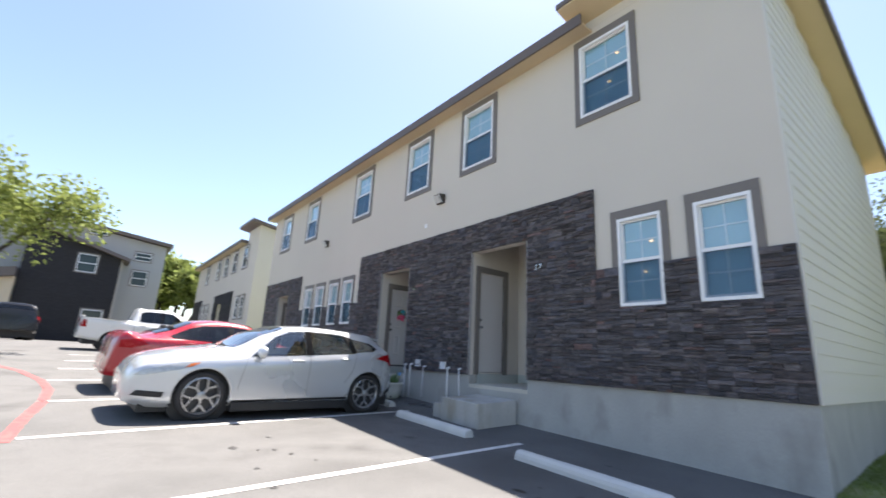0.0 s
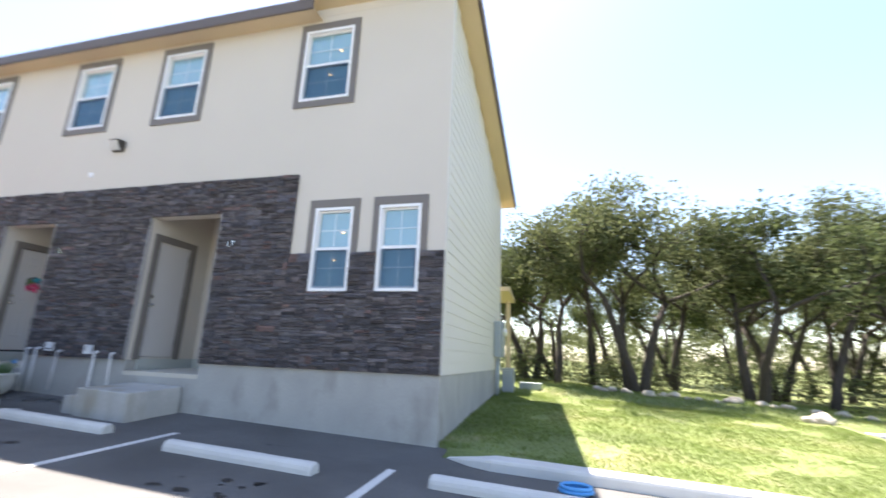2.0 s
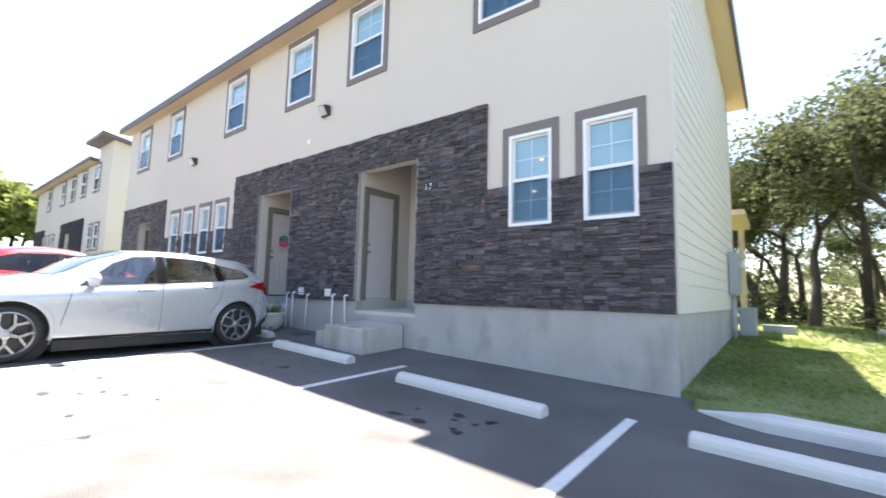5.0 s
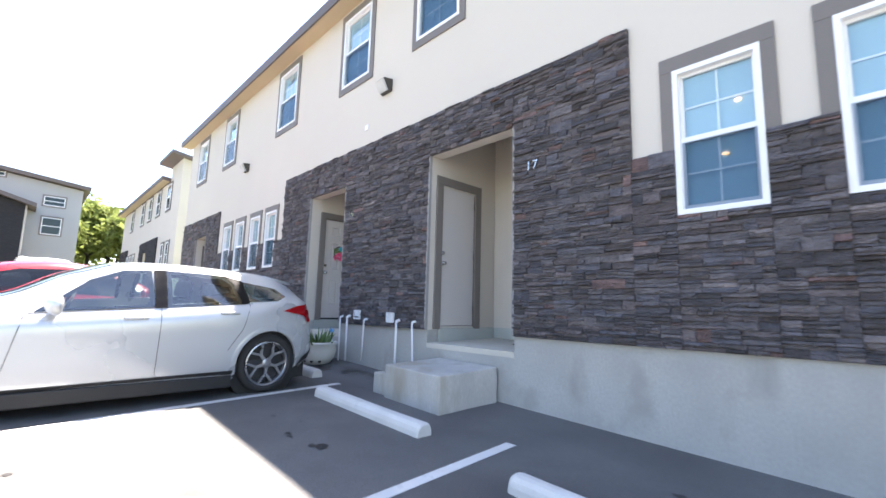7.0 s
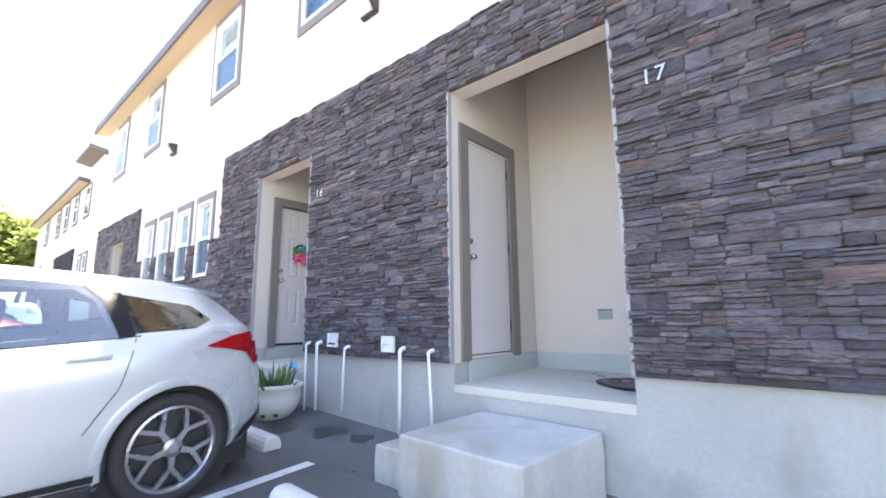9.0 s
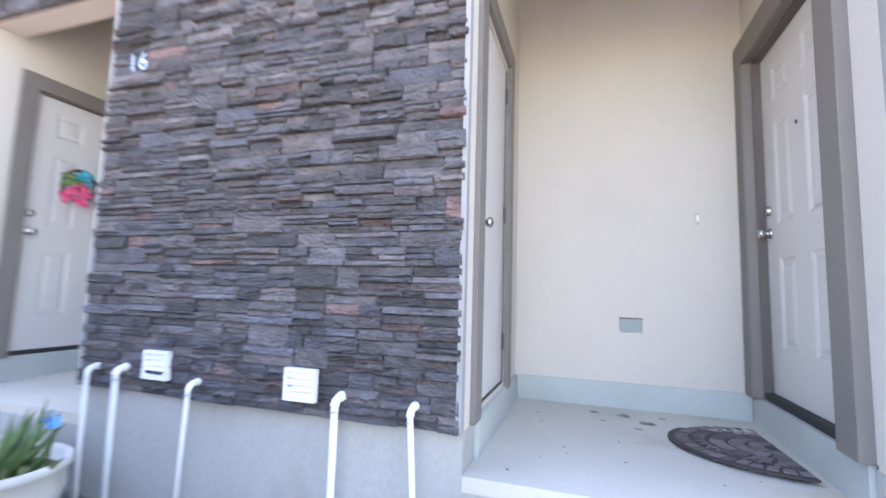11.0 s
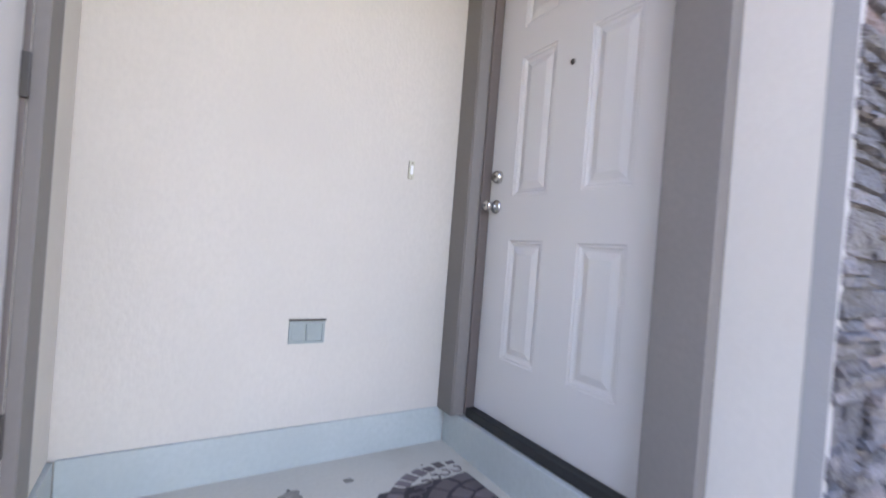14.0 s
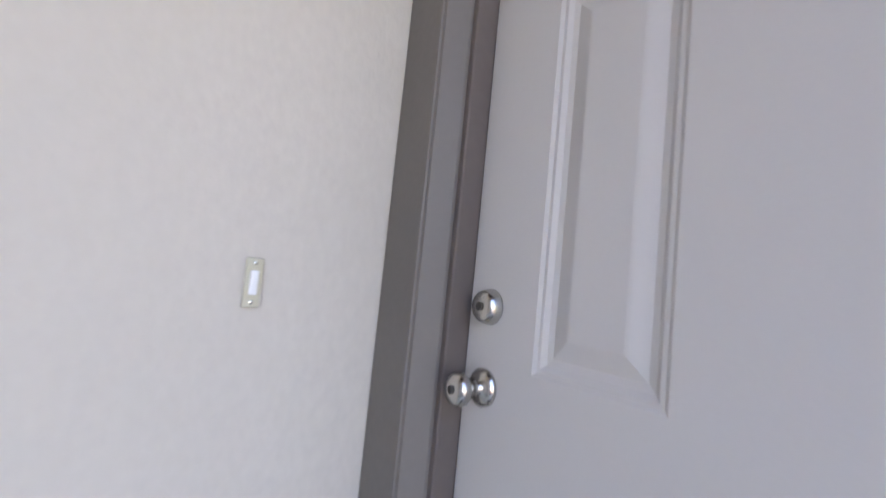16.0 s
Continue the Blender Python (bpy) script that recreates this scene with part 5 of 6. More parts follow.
def apartment_house():
    h = thing("apartment_building", pose(-47.5, -1.4, 0.12), "grey stucco apartment block with a dark stone bay", "building")
    bm = bmesh.new()
    cuboid(bm, -10, 0, -18, 0, -0.5, 9.1)
    part("wall", bm, M_FARGREY, h)
    bm = bmesh.new()
    v = [bm.verts.new(p) for dz in (0, 0.3) for p in ((0.5, 0.45, 9.12 + dz), (0.5, -18.3, 11.2 + dz), (-10, -18.3, 11.2 + dz), (-10, 0.45, 9.12 + dz))]
    for f in ((0, 3, 2, 1), (4, 5, 6, 7), (0, 1, 5, 4), (1, 2, 6, 5), (2, 3, 7, 6), (3, 0, 4, 7)):
        bm.faces.new([v[i] for i in f])
    part("roof", bm, M_FASCIA, h, "thin dark roof edge")
    bm = bmesh.new()
    v = [bm.verts.new(p) for x in (-9, 0.0) for p in ((x, 0, 9.1), (x, -18, 9.1), (x, -18, 11.15))]
    for f in ((0, 1, 2), (3, 5, 4), (0, 3, 4, 1), (1, 4, 5, 2), (2, 5, 3, 0)):
        bm.faces.new([v[i] for i in f])
    part("upper_wall", bm, M_FARGREY, h)
    bm = bmesh.new()
    v = [bm.verts.new(p) for x in (0.0, 2.2) for p in ((x, -3.3, -0.4), (x, -9.5, -0.4), (x, -9.5, 8.9), (x, -3.3, 7.0))]
    for f in ((0, 1, 2, 3), (4, 7, 6, 5), (0, 4, 5, 1), (1, 5, 6, 2), (2, 6, 7, 3), (3, 7, 4, 0)):
        bm.faces.new([v[i] for i in f])
    part("stone_bay", bm, M_FARSTONE, h, "dark stone bay")
    block("bay_side", (0.01, 2.15, -3.298, -3.2, -0.4, 6.98), M_STUCCO, h, "beige side wall of the bay")
    bm = bmesh.new()
    v = [bm.verts.new(p) for dz in (0, 0.28) for p in ((-0.2, -2.7, 6.85 + dz), (2.8, -2.7, 6.85 + dz), (2.8, -9.9, 9.05 + dz), (-0.2, -9.9, 9.05 + dz))]
    for f in ((0, 3, 2, 1), (4, 5, 6, 7), (0, 1, 5, 4), (1, 2, 6, 5), (2, 3, 7, 6), (3, 0, 4, 7)):
        bm.faces.new([v[i] for i in f])
    part("bay_roof", bm, M_FASCIA, h, "dark shed roof over the bay")
    bm = bmesh.new()
    v = [bm.verts.new(p) for x in (0.0, 2.6) for p in ((x, -9.55, -0.4), (x, -20, -0.4), (x, -20, 2.6), (x, -9.55, 4.6))]
    for f in ((0, 1, 2, 3), (4, 7, 6, 5), (0, 4, 5, 1), (1, 5, 6, 2), (2, 6, 7, 3), (3, 7, 4, 0)):
        bm.faces.new([v[i] for i in f])
    part("low_wing", bm, M_TAN, h, "beige low wing")
    bm = bmesh.new()
    v = [bm.verts.new(p) for dz in (0, 0.7) for p in ((-0.2, -9.55, 4.6 + dz), (3.2, -9.55, 4.6 + dz), (3.2, -20.4, 2.5 + dz), (-0.2, -20.4, 2.5 + dz))]
    for f in ((0, 3, 2, 1), (4, 5, 6, 7), (0, 1, 5, 4), (1, 2, 6, 5), (2, 3, 7, 6), (3, 0, 4, 7)):
        bm.faces.new([v[i] for i in f])
    part("wing_roof", bm, M_FASCIA, h, "dark sloping wing roof")
    for y, z, w, hh, x in ((-2.35, 7.5, 1.3, 0.75, 0.0), (-2.3, 5.2, 1.2, 1.35, 0.0), (-6.2, 5.6, 1.3, 1.5, 2.2), (-5.2, 1.0, 1.4, 1.6, 2.2), (-6.0, 9.3, 1.3, 0.6, 0.0)):
        far_window(h, pose(x, y, z, 0, 0, 90), w, hh)


row_house()
apartment_house()


# ---- trees and grass ----
def leaf_sheet(centres, per, size, r, squash=0.7):
    """Small folded leaves scattered round each (place, radius)."""
    verts, faces = [], []
    for c, rad in centres:
        for _ in range(int(per * max(0.4, rad / 0.5) ** 2)):
            d = Vector((r.gauss(0, 1), r.gauss(0, 1), r.gauss(0, 1) * squash))
            p = Vector(c) + d.normalized() * rad * r.random() ** 0.45 * (0.8 + 0.4 * r.random())
            a = Vector((r.gauss(0, 1), r.gauss(0, 1), r.gauss(0, 0.6))).normalized()
            b = a.cross(Vector((r.gauss(0, 1), r.gauss(0, 1), r.gauss(0, 1)))).normalized()
            s = size * r.uniform(0.6, 1.4)
            k = len(verts)
            verts += [p - a * s, p + b * s * 0.55, p + a * s, p - b * s * 0.55 + a.cross(b) * s * 0.3]
            faces += [(k, k + 1, k + 2), (k, k + 2, k + 3)]
    return verts, faces


def leaf_part(name, centres, per, size, r, mtl, parent=None, squash=0.7):
    v, f = leaf_sheet(centres, per, size, r, squash)
    me = bpy.data.meshes.new(name)
    me.from_pydata(v, [], f)
    me.materials.append(mtl)
    ob = new(name, me)
    if parent:
        ob.parent = parent
    return ob


def tree(seed, height, spread, stems, clear, leaf, mtl, per, label, clump=0.68, twigs=3):
    r = random.Random(seed)
    t = thing("tree", pose(0, 0, -50), label, "tree")
    bm = bmesh.new()
    tips = []

    def limb(p, d, length, rad, depth):
        pts, radii = [p], [rad]
        n = 4
        for i in range(n):
            d = (d + Vector((r.gauss(0, 0.22), r.gauss(0, 0.22), r.gauss(0.06, 0.14))) * (0.45 if depth == 0 else 1.0)).normalized()
            p = p + d * length / n
            pts.append(p)
            radii.append(rad * (1 - 0.5 * (i + 1) / n))
            if depth >= 1 and i >= 1 and r.random() < 0.75:
                tips.append((p + Vector((r.gauss(0, 0.2), r.gauss(0, 0.2), r.gauss(0.1, 0.15))), clump * r.uniform(0.5, 0.9)))
        tube(bm, pts, radii, 7 if depth == 0 else 5)
        if depth >= 2:
            tips.append((p, clump * r.uniform(0.7, 1.15)))
            return
        for _ in range(r.choice((twigs - 1, twigs, twigs))):
            side = Vector((r.gauss(0, 1), r.gauss(0, 1), r.uniform(-0.15, 0.7))).normalized()
            limb(p, (d * 0.55 + side * spread).normalized(), length * r.uniform(0.5, 0.75), radii[-1] * 0.8, depth + 1)

    for s in range(stems):
        a = s * math.tau / stems + r.random()
        lean = 0.08 if stems == 1 else 0.16
        limb(Vector((0.12 * math.cos(a) * (stems > 1), 0.12 * math.sin(a) * (stems > 1), -0.25)), Vector((lean * math.cos(a), lean * math.sin(a), 1)).normalized(), height * clear, height * 0.013 + 0.05, 0)
    part("trunk", bm, M_BARK, t, "dark grey-brown bark", True)
    top = max(p.z for p, q in tips)
    k = height / top
    tips = [(p, q) for p, q in tips if p.z > height * 0.22]
    leaf_part("crown", tips, per, leaf, r, mtl, t)
    return t, k


PROTOS = [tree(21, 6.4, 0.8, 2, 0.40, 0.05, M_CEDAR, 190, "dark green juniper with a twisted double trunk"),
          tree(22, 6.2, 0.9, 1, 0.42, 0.052, M_OAK, 145, "live oak with a slim dark trunk and airy crown"),
          tree(23, 6.6, 0.75, 3, 0.38, 0.05, M_OAK, 140, "many-stemmed live oak at the edge of the wood"),
          tree(24, 6.2, 0.95, 2, 0.36, 0.052, M_CEDAR, 185, "spreading dark juniper with bare lower stems"),
          tree(25, 6.8, 0.7, 1, 0.46, 0.052, M_OAK, 130, "tall thin live oak reaching over its neighbours")]
for t, k in PROTOS:
    t["group"] = "trees of the wood"
rt = random.Random(77)
spots = []
for y0, n, xa, xb in ((9.4, 10, -2.0, 24.0), (12.5, 11, -4.0, 28.0), (16.5, 14, -7, 34), (22.0, 14, -12, 46)):
    for i in range(n):
        spots.append((xa + (xb - xa) * (i + 0.5 + rt.uniform(-0.35, 0.35)) / n, y0 + rt.uniform(-1.2, 1.2)))
for i, (x, y) in enumerate(spots):
    if x < 1.0 and y < 10.5:
        x, y = x - 1.0, y + 2.5
    if x > 12 and y < 10:
        y -= 1.6
    t, k = PROTOS[rt.randrange(len(PROTOS))] if i >= len(PROTOS) else PROTOS[i]
    s = k * rt.uniform(0.82, 0.98) * (0.96 if x < 8.5 else 0.96 if x < 12 else 0.93)
    m = pose(x, y, turf_z(x, y) - 0.05, 0, 0, rt.uniform(0, 360)) @ Matrix.Scale(s, 4)
    if i < len(PROTOS):
        t.matrix_world = m
    else:
        copy_thing(t, m @ Matrix.Scale(1 / t.scale.x, 4))

oak, k = tree(31, 7.5, 1.0, 1, 0.34, 0.065, M_BRIGHT, 110, "large live oak with pale fresh leaves over the lot", 0.8, 4)
oak.matrix_world = pose(-19.6, -9.9, lot_z(-20) - 0.9, 0, 0, 40) @ Matrix.Scale(k * 0.93, 4)
far_tree, k = tree(33, 8.0, 0.8, 2, 0.32, 0.16, M_BRIGHT, 40, "sunlit broad tree behind the town houses", 0.95, 4)
far_tree.matrix_world = pose(-60, 3.0, 0.2) @ Matrix.Scale(k * 1.1, 4)
for x, y, s in ((-64, 7, 1.2), (-62, -1, 1.0), (-68, 11, 1.35), (-66, 2, 1.3), (-58, 9, 1.1), (-72, -4, 1.2)):
    copy_thing(far_tree, pose(x, y, 0.2, 0, 0, rt.uniform(0, 360)) @ Matrix.Scale(s / 1.1, 4))

# bushes and far canopy, too many to count
centres = []
for i in range(520):
    x, y = rt.uniform(-9, 42), rt.uniform(10.5, 30)
    if rt.random() < 0.35:
        y = rt.uniform(10.0, 13.0)
    centres.append((Vector((x, y, turf_z(x, y) + rt.uniform(0.05, 0.75) * (1 + (y - 10) * 0.03))), rt.uniform(0.25, 0.6)))
for i in range(16):
    x = rt.uniform(9, 26)
    centres.append((Vector((x, 8.4 + rt.uniform(-1, 1), turf_z(x, 8) + rt.uniform(0.1, 0.6))), rt.uniform(0.35, 0.7)))
for i in range(420):
    x, y = rt.uniform(-14, 48), rt.uniform(15, 33)
    centres.append((Vector((x, y, turf_z(x, y) + rt.uniform(0.2, 2.6))), rt.uniform(0.4, 0.8)))
tagged(leaf_part("undergrowth", centres, 75, 0.065, rt, M_OAK), "tangled green undergrowth below the trees", "bushes", kind="stuff")
centres = []
for i in range(420):
    x = rt.uniform(-40, 90)
    y = rt.uniform(36, 50)
    centres.append((Vector((x, y, turf_z(x, y) + rt.uniform(0.3, 5.2))), rt.uniform(0.7, 1.5)))
tagged(leaf_part("far_woods", centres, 22, 0.2, rt, M_OAK), "sunlit far woods beyond the trees", "woods", kind="stuff")


def blades(name, n, xa, xb, ya, yb, h, seed):
    r = np.random.RandomState(seed)
    xs, ys = r.uniform(xa, xb, n), r.uniform(ya, yb, n)
    verts, faces = [], []
    for x, y in zip(xs, ys):
        bare = noise.noise((x * 0.75 + 3, y * 0.75, 1.7)) + 0.5 * noise.noise((x * 2.1, y * 2.1, 4.0))
        if in_lot(x, y) or (bare > 0.36 and r.rand() < 0.7) or (0.1 < x < 7.25 and y < -0.12) or (x > 6.95 and y < 5.45):
            continue
        z = turf_z(x, y)
        a, hh = r.uniform(0, math.tau), h * r.uniform(0.5, 1.3)
        dx, dy = math.cos(a), math.sin(a)
        lx, ly = r.normal(0, 0.5, 2) * hh
        k = len(verts)
        w = 0.006 + 0.004 * r.rand()
        verts += [(x - dx * w, y - dy * w, z - 0.01), (x + dx * w, y + dy * w, z - 0.01), (x + lx, y + ly, z + hh)]
        faces.append((k, k + 1, k + 2))
    me = bpy.data.meshes.new(name)
    me.from_pydata(verts, [], faces)
    me.materials.append(M_GRASS)
    tagged(new(name, me), "short green lawn grass with bare sandy patches", "grass", kind="stuff")


blades("lawn_grass", 90000, 0.0, 7.2, -0.2, 6.0, 0.032, 5)
blades("rough_grass", 45000, -1.5, 24.0, 5.4, 11.5, 0.08, 6)


# ---- small things round the entries ----
def word(name, body, size, mtl, m, parent, label=""):
    cu = bpy.data.curves.new(name, "FONT")
    cu.body, cu.size, cu.extrude, cu.align_x, cu.align_y = body, size, 0.006, "CENTER", "CENTER"
    tmp = bpy.data.objects.new(name, cu)
    scene.collection.objects.link(tmp)
    me = bpy.data.meshes.new_from_object(tmp.evaluated_get(bpy.context.evaluated_depsgraph_get()))
    bpy.data.objects.remove(tmp)
    me.materials.append(mtl)
    ob = new(name, me)
    ob.parent = parent
    ob.matrix_local = m
    return tagged(ob, label)


def house_number(x, z, digits):
    h = thing("house_number", pose(x, -0.062, z), "silver metal house number %s on the stone" % digits, "house number")
    for i, d in enumerate(digits):
        word("digit", d, 0.15, M_NICKEL, pose(-0.045 + 0.085 * i, 0, 0, 90), h)


house_number(-3.66, 1.93, "17")
house_number(-7.48, 1.9, "16")
house_number(-15.7, 1.9, "15")


def wall_light(x, z):
    l = thing("wall_light", pose(x, 0, z), "dark bronze wall pack light with a ribbed lens", "wall light", "wall lights on the front")
    bm = bmesh.new()
    v = [bm.verts.new(p) for p in ((-0.14, 0, -0.11), (0.14, 0, -0.11), (0.14, 0, 0.11), (-0.14, 0, 0.11), (-0.13, -0.06, -0.1), (0.13, -0.06, -0.1), (0.125, -0.17, 0.095), (-0.125, -0.17, 0.095))]
    for f in ((0, 1, 2, 3), (4, 7, 6, 5), (0, 4, 5, 1), (1, 5, 6, 2), (2, 6, 7, 3), (3, 7, 4, 0)):
        bm.faces.new([v[i] for i in f])
    bmesh.ops.bevel(bm, geom=bm.edges[:], offset=0.01, segments=2, affect="EDGES")
    part("housing", bm, M_BRONZE, l)
    bm = bmesh.new()
    n = 7
    for i in range(n):
        t0, t1 = i / n, (i + 0.86) / n
        y0, z0, y1, z1 = -0.066 - 0.1 * t0, -0.09 + 0.165 * t0, -0.066 - 0.1 * t1, -0.09 + 0.165 * t1
        v = [bm.verts.new(p) for p in ((-0.105, y0, z0), (0.105, y0, z0), (0.105, y1, z1), (-0.105, y1, z1), (-0.105, y0 - 0.03, z0 - 0.015), (0.105, y0 - 0.03, z0 - 0.015), (0.105, y1 - 0.03, z1 - 0.015), (-0.105, y1 - 0.03, z1 - 0.015))]
        for f in ((0, 1, 2, 3), (4, 7, 6, 5), (0, 4, 5, 1), (1, 5, 6, 2), (2, 6, 7, 3), (3, 7, 4, 0)):
            bm.faces.new([v[j] for j in f])
    part("lens", bm, M_LENS, l, "ribbed pale glass lens")


wall_light(-6.64, 3.98)
wall_light(-13.1, 3.98)
bm = bmesh.new()
cuboid(bm, -0.05, 0.05, -0.012, 0, -0.05, 0.05, 0.004)
tagged(part("cover_plate", bm, M_VINYL), "small white square cover plate on stucco", "cover plate").matrix_world = pose(-7.22, 0, 3.44)


def drain_pipe(x, z, r, foot, lean=0.0):
    p = thing("drain_pipe", pose(x, -0.03, z), "white plastic condensate pipe elbow out of the wall", "pipe", "pipes along the foundation")
    bm = bmesh.new()
    pts = [(0, 0.01, 0), (0, -0.05, 0)] + [(0, -0.05 - 0.03 * math.sin(a), -0.03 + 0.03 * math.cos(a)) for a in (0.4, 0.8, 1.2, 1.57)] + [(lean * 0.5, -0.078, (foot - z) / 2), (lean, -0.075, foot - z)]
    tube(bm, pts, [r] * len(pts), 12)
    part("pipe", bm, M_PVC, p, "", True)
    bm = bmesh.new()
    lathe(bm, [(r * 1.5, 0.0), (r * 1.5, 0.014), (r * 1.05, 0.02)], 18, pose(0, -0.02, 0, 90))
    part("collar", bm, M_PVC, p, "", True)
    bm = bmesh.new()
    tube(bm, [(0, -0.03, 0), (0, -0.052, -0.002), (0, -0.07, -0.012), (0, -0.081, -0.03), (0, -0.081, -0.055)], [r * 1.25] * 5, 12)
    part("elbow", bm, M_PVC, p, "", True)


for x, z, r, foot, lean in ((-5.64, 0.1, 0.013, -0.72, 0.05), (-6.0, 0.105, 0.016, -0.72, 0.0), (-6.84, 0.095, 0.013, -0.55, -0.03), (-7.35, 0.13, 0.016, -0.6, 0.0), (-7.57, 0.12, 0.013, -0.62, 0.0)):
    drain_pipe(x, z, r, foot, lean)


def vent_box(x, z):
    v = thing("dryer_vent", pose(x, -0.05, z), "square white louvred plastic vent on the stone", "vent", "vents along the foundation")
    bm = bmesh.new()
    pierced(bm, (-0.085, 0.085), (-0.075, 0.075), [(-0.07, 0.07, -0.06, 0.06)], facing(-0.03), 0.03)
    part("frame", bm, M_PVC, v)
    block("backing", (-0.072, 0.072, -0.004, 0.0, -0.062, 0.062), M_PVC, v)
    for i in range(4):
        z0 = -0.058 + 0.03 * i
        bm = bmesh.new()
        w = [bm.verts.new(p) for p in ((-0.069, -0.026, z0), (0.069, -0.026, z0), (0.069, -0.008, z0 + 0.026), (-0.069, -0.008, z0 + 0.026), (-0.069, -0.023, z0), (0.069, -0.023, z0), (0.069, -0.005, z0 + 0.026), (-0.069, -0.005, z0 + 0.026))]
        for f in ((0, 1, 2, 3), (4, 7, 6, 5), (0, 4, 5, 1), (1, 5, 6, 2), (2, 6, 7, 3), (3, 7, 4, 0)):
            bm.faces.new([w[j] for j in f])
        part("slat", bm, M_PVC, v)


vent_box(-6.215, 0.14)
vent_box(-7.12, 0.16)

bell = thing("doorbell", pose(-4.24, 1.41, 1.13) @ Matrix.Scale(1.2, 4), "narrow cream doorbell button on the stucco", "doorbell")
# Dark slab draws the shadow line round the bell; no such part exists.
block("back_plate", (-0.0105, 0.0105, -0.003, 0, -0.034, 0.034), M_BRONZE, bell, "dark edge for the shadow behind the bell")
block("plate", (-0.0115, 0.0115, -0.009, -0.0032, -0.034, 0.034), M_CREAM, bell, "", 0.002)
block("button", (-0.0055, 0.0055, -0.013, -0.0092, -0.017, 0.017), M_VINYL, bell, "pale button", 0.002)
for z in (-0.027, 0.027):
    bm = bmesh.new()
    lathe(bm, [(0.0028, 0), (0.0028, 0.0015), (0.001, 0.002)], 10, pose(0, -0.0092, z, 90))
    part("screw", bm, M_NICKEL, bell)

out = thing("outlet_box", pose(-4.655, 1.41, 0.403), "grey-green recessed outdoor outlet in the stucco", "outlet")
bm = bmesh.new()
pierced(bm, (-0.072, 0.072), (-0.046, 0.046), [(-0.062, -0.004, -0.037, 0.033), (0.002, 0.062, -0.037, 0.033)], facing(-0.008), 0.008)
part("frame", bm, M_GREYBOX, out)
block("flap", (-0.061, -0.005, -0.005, -0.001, -0.036, 0.032), M_GREYBOX, out, "", 0.001)
block("flap", (0.003, 0.061, -0.006, -0.001, -0.036, 0.032), M_GREYBOX, out, "", 0.001)
block("lip", (-0.074, 0.074, -0.014, -0.0002, 0.046, 0.053), M_BRONZE, out, "dark upper lip")


def half_round_mat():
    """Flat side towards the entry door, the arc towards the floor's middle."""
    mt = thing("door_mat", pose(-4.02, 0.845, -0.1555, -1.2), "half-round dark rubber door mat with stone-pattern tiles", "door mat")
    R = 0.42

    def ring(r0, r1, a0, a1, z0, z1, bm, n=3):
        sx = 1.2
        lo = [[bm.verts.new((-r * sx * math.cos(a), r * math.sin(a), z)) for r in (r0, r1)] for z in (z0, z1) for a in [a0 + (a1 - a0) * i / n for i in range(n + 1)]]
        a, b = lo[: n + 1], lo[n + 1:]
        for i in range(n):
            bm.faces.new((b[i][0], b[i + 1][0], b[i + 1][1], b[i][1]))
            bm.faces.new((a[i][1], a[i + 1][1], b[i + 1][1], b[i][1]))
            bm.faces.new((a[i][0], b[i][0], b[i + 1][0], a[i + 1][0]))
        for i in (0, n):
            bm.faces.new((a[i][0], a[i][1], b[i][1], b[i][0]))

    bm = bmesh.new()
    ring(0.001, R, -math.pi / 2, math.pi / 2, 0.0, 0.008, bm, 40)
    part("rubber_base", bm, M_MAT, mt)
    r = random.Random(5)
    for r0, r1, n in ((0.05, 0.11, 4), (0.12, 0.185, 7), (0.195, 0.26, 9), (0.335, 0.395, 24)):
        for i in range(n):
            a0, a1 = -math.pi / 2 + math.pi * (i + 0.07) / n, -math.pi / 2 + math.pi * (i + 0.93) / n
            bm = bmesh.new()
            ring(r0 + r.uniform(0, 0.008), r1 - r.uniform(0, 0.008), a0 + r.uniform(0, 0.02), a1 - r.uniform(0, 0.02), 0.0085, 0.012 + r.uniform(0, 0.002), bm)
            part("mat_tile", bm, M_TILE, mt)
    for i in range(18):
        a = -math.pi / 2 + math.pi * (i + 0.5) / 18
        bm = bmesh.new()
        tube(bm, [(-1.2 * (0.297 + 0.022 * math.cos(t)) * math.cos(a + 0.07 * math.sin(t)), (0.297 + 0.022 * math.cos(t)) * math.sin(a + 0.07 * math.sin(t)), 0.011) for t in [0.2 + j * 0.75 for j in range(7)]], [0.004] * 7, 5)
        part("scroll", bm, M_TILE, mt)


half_round_mat()


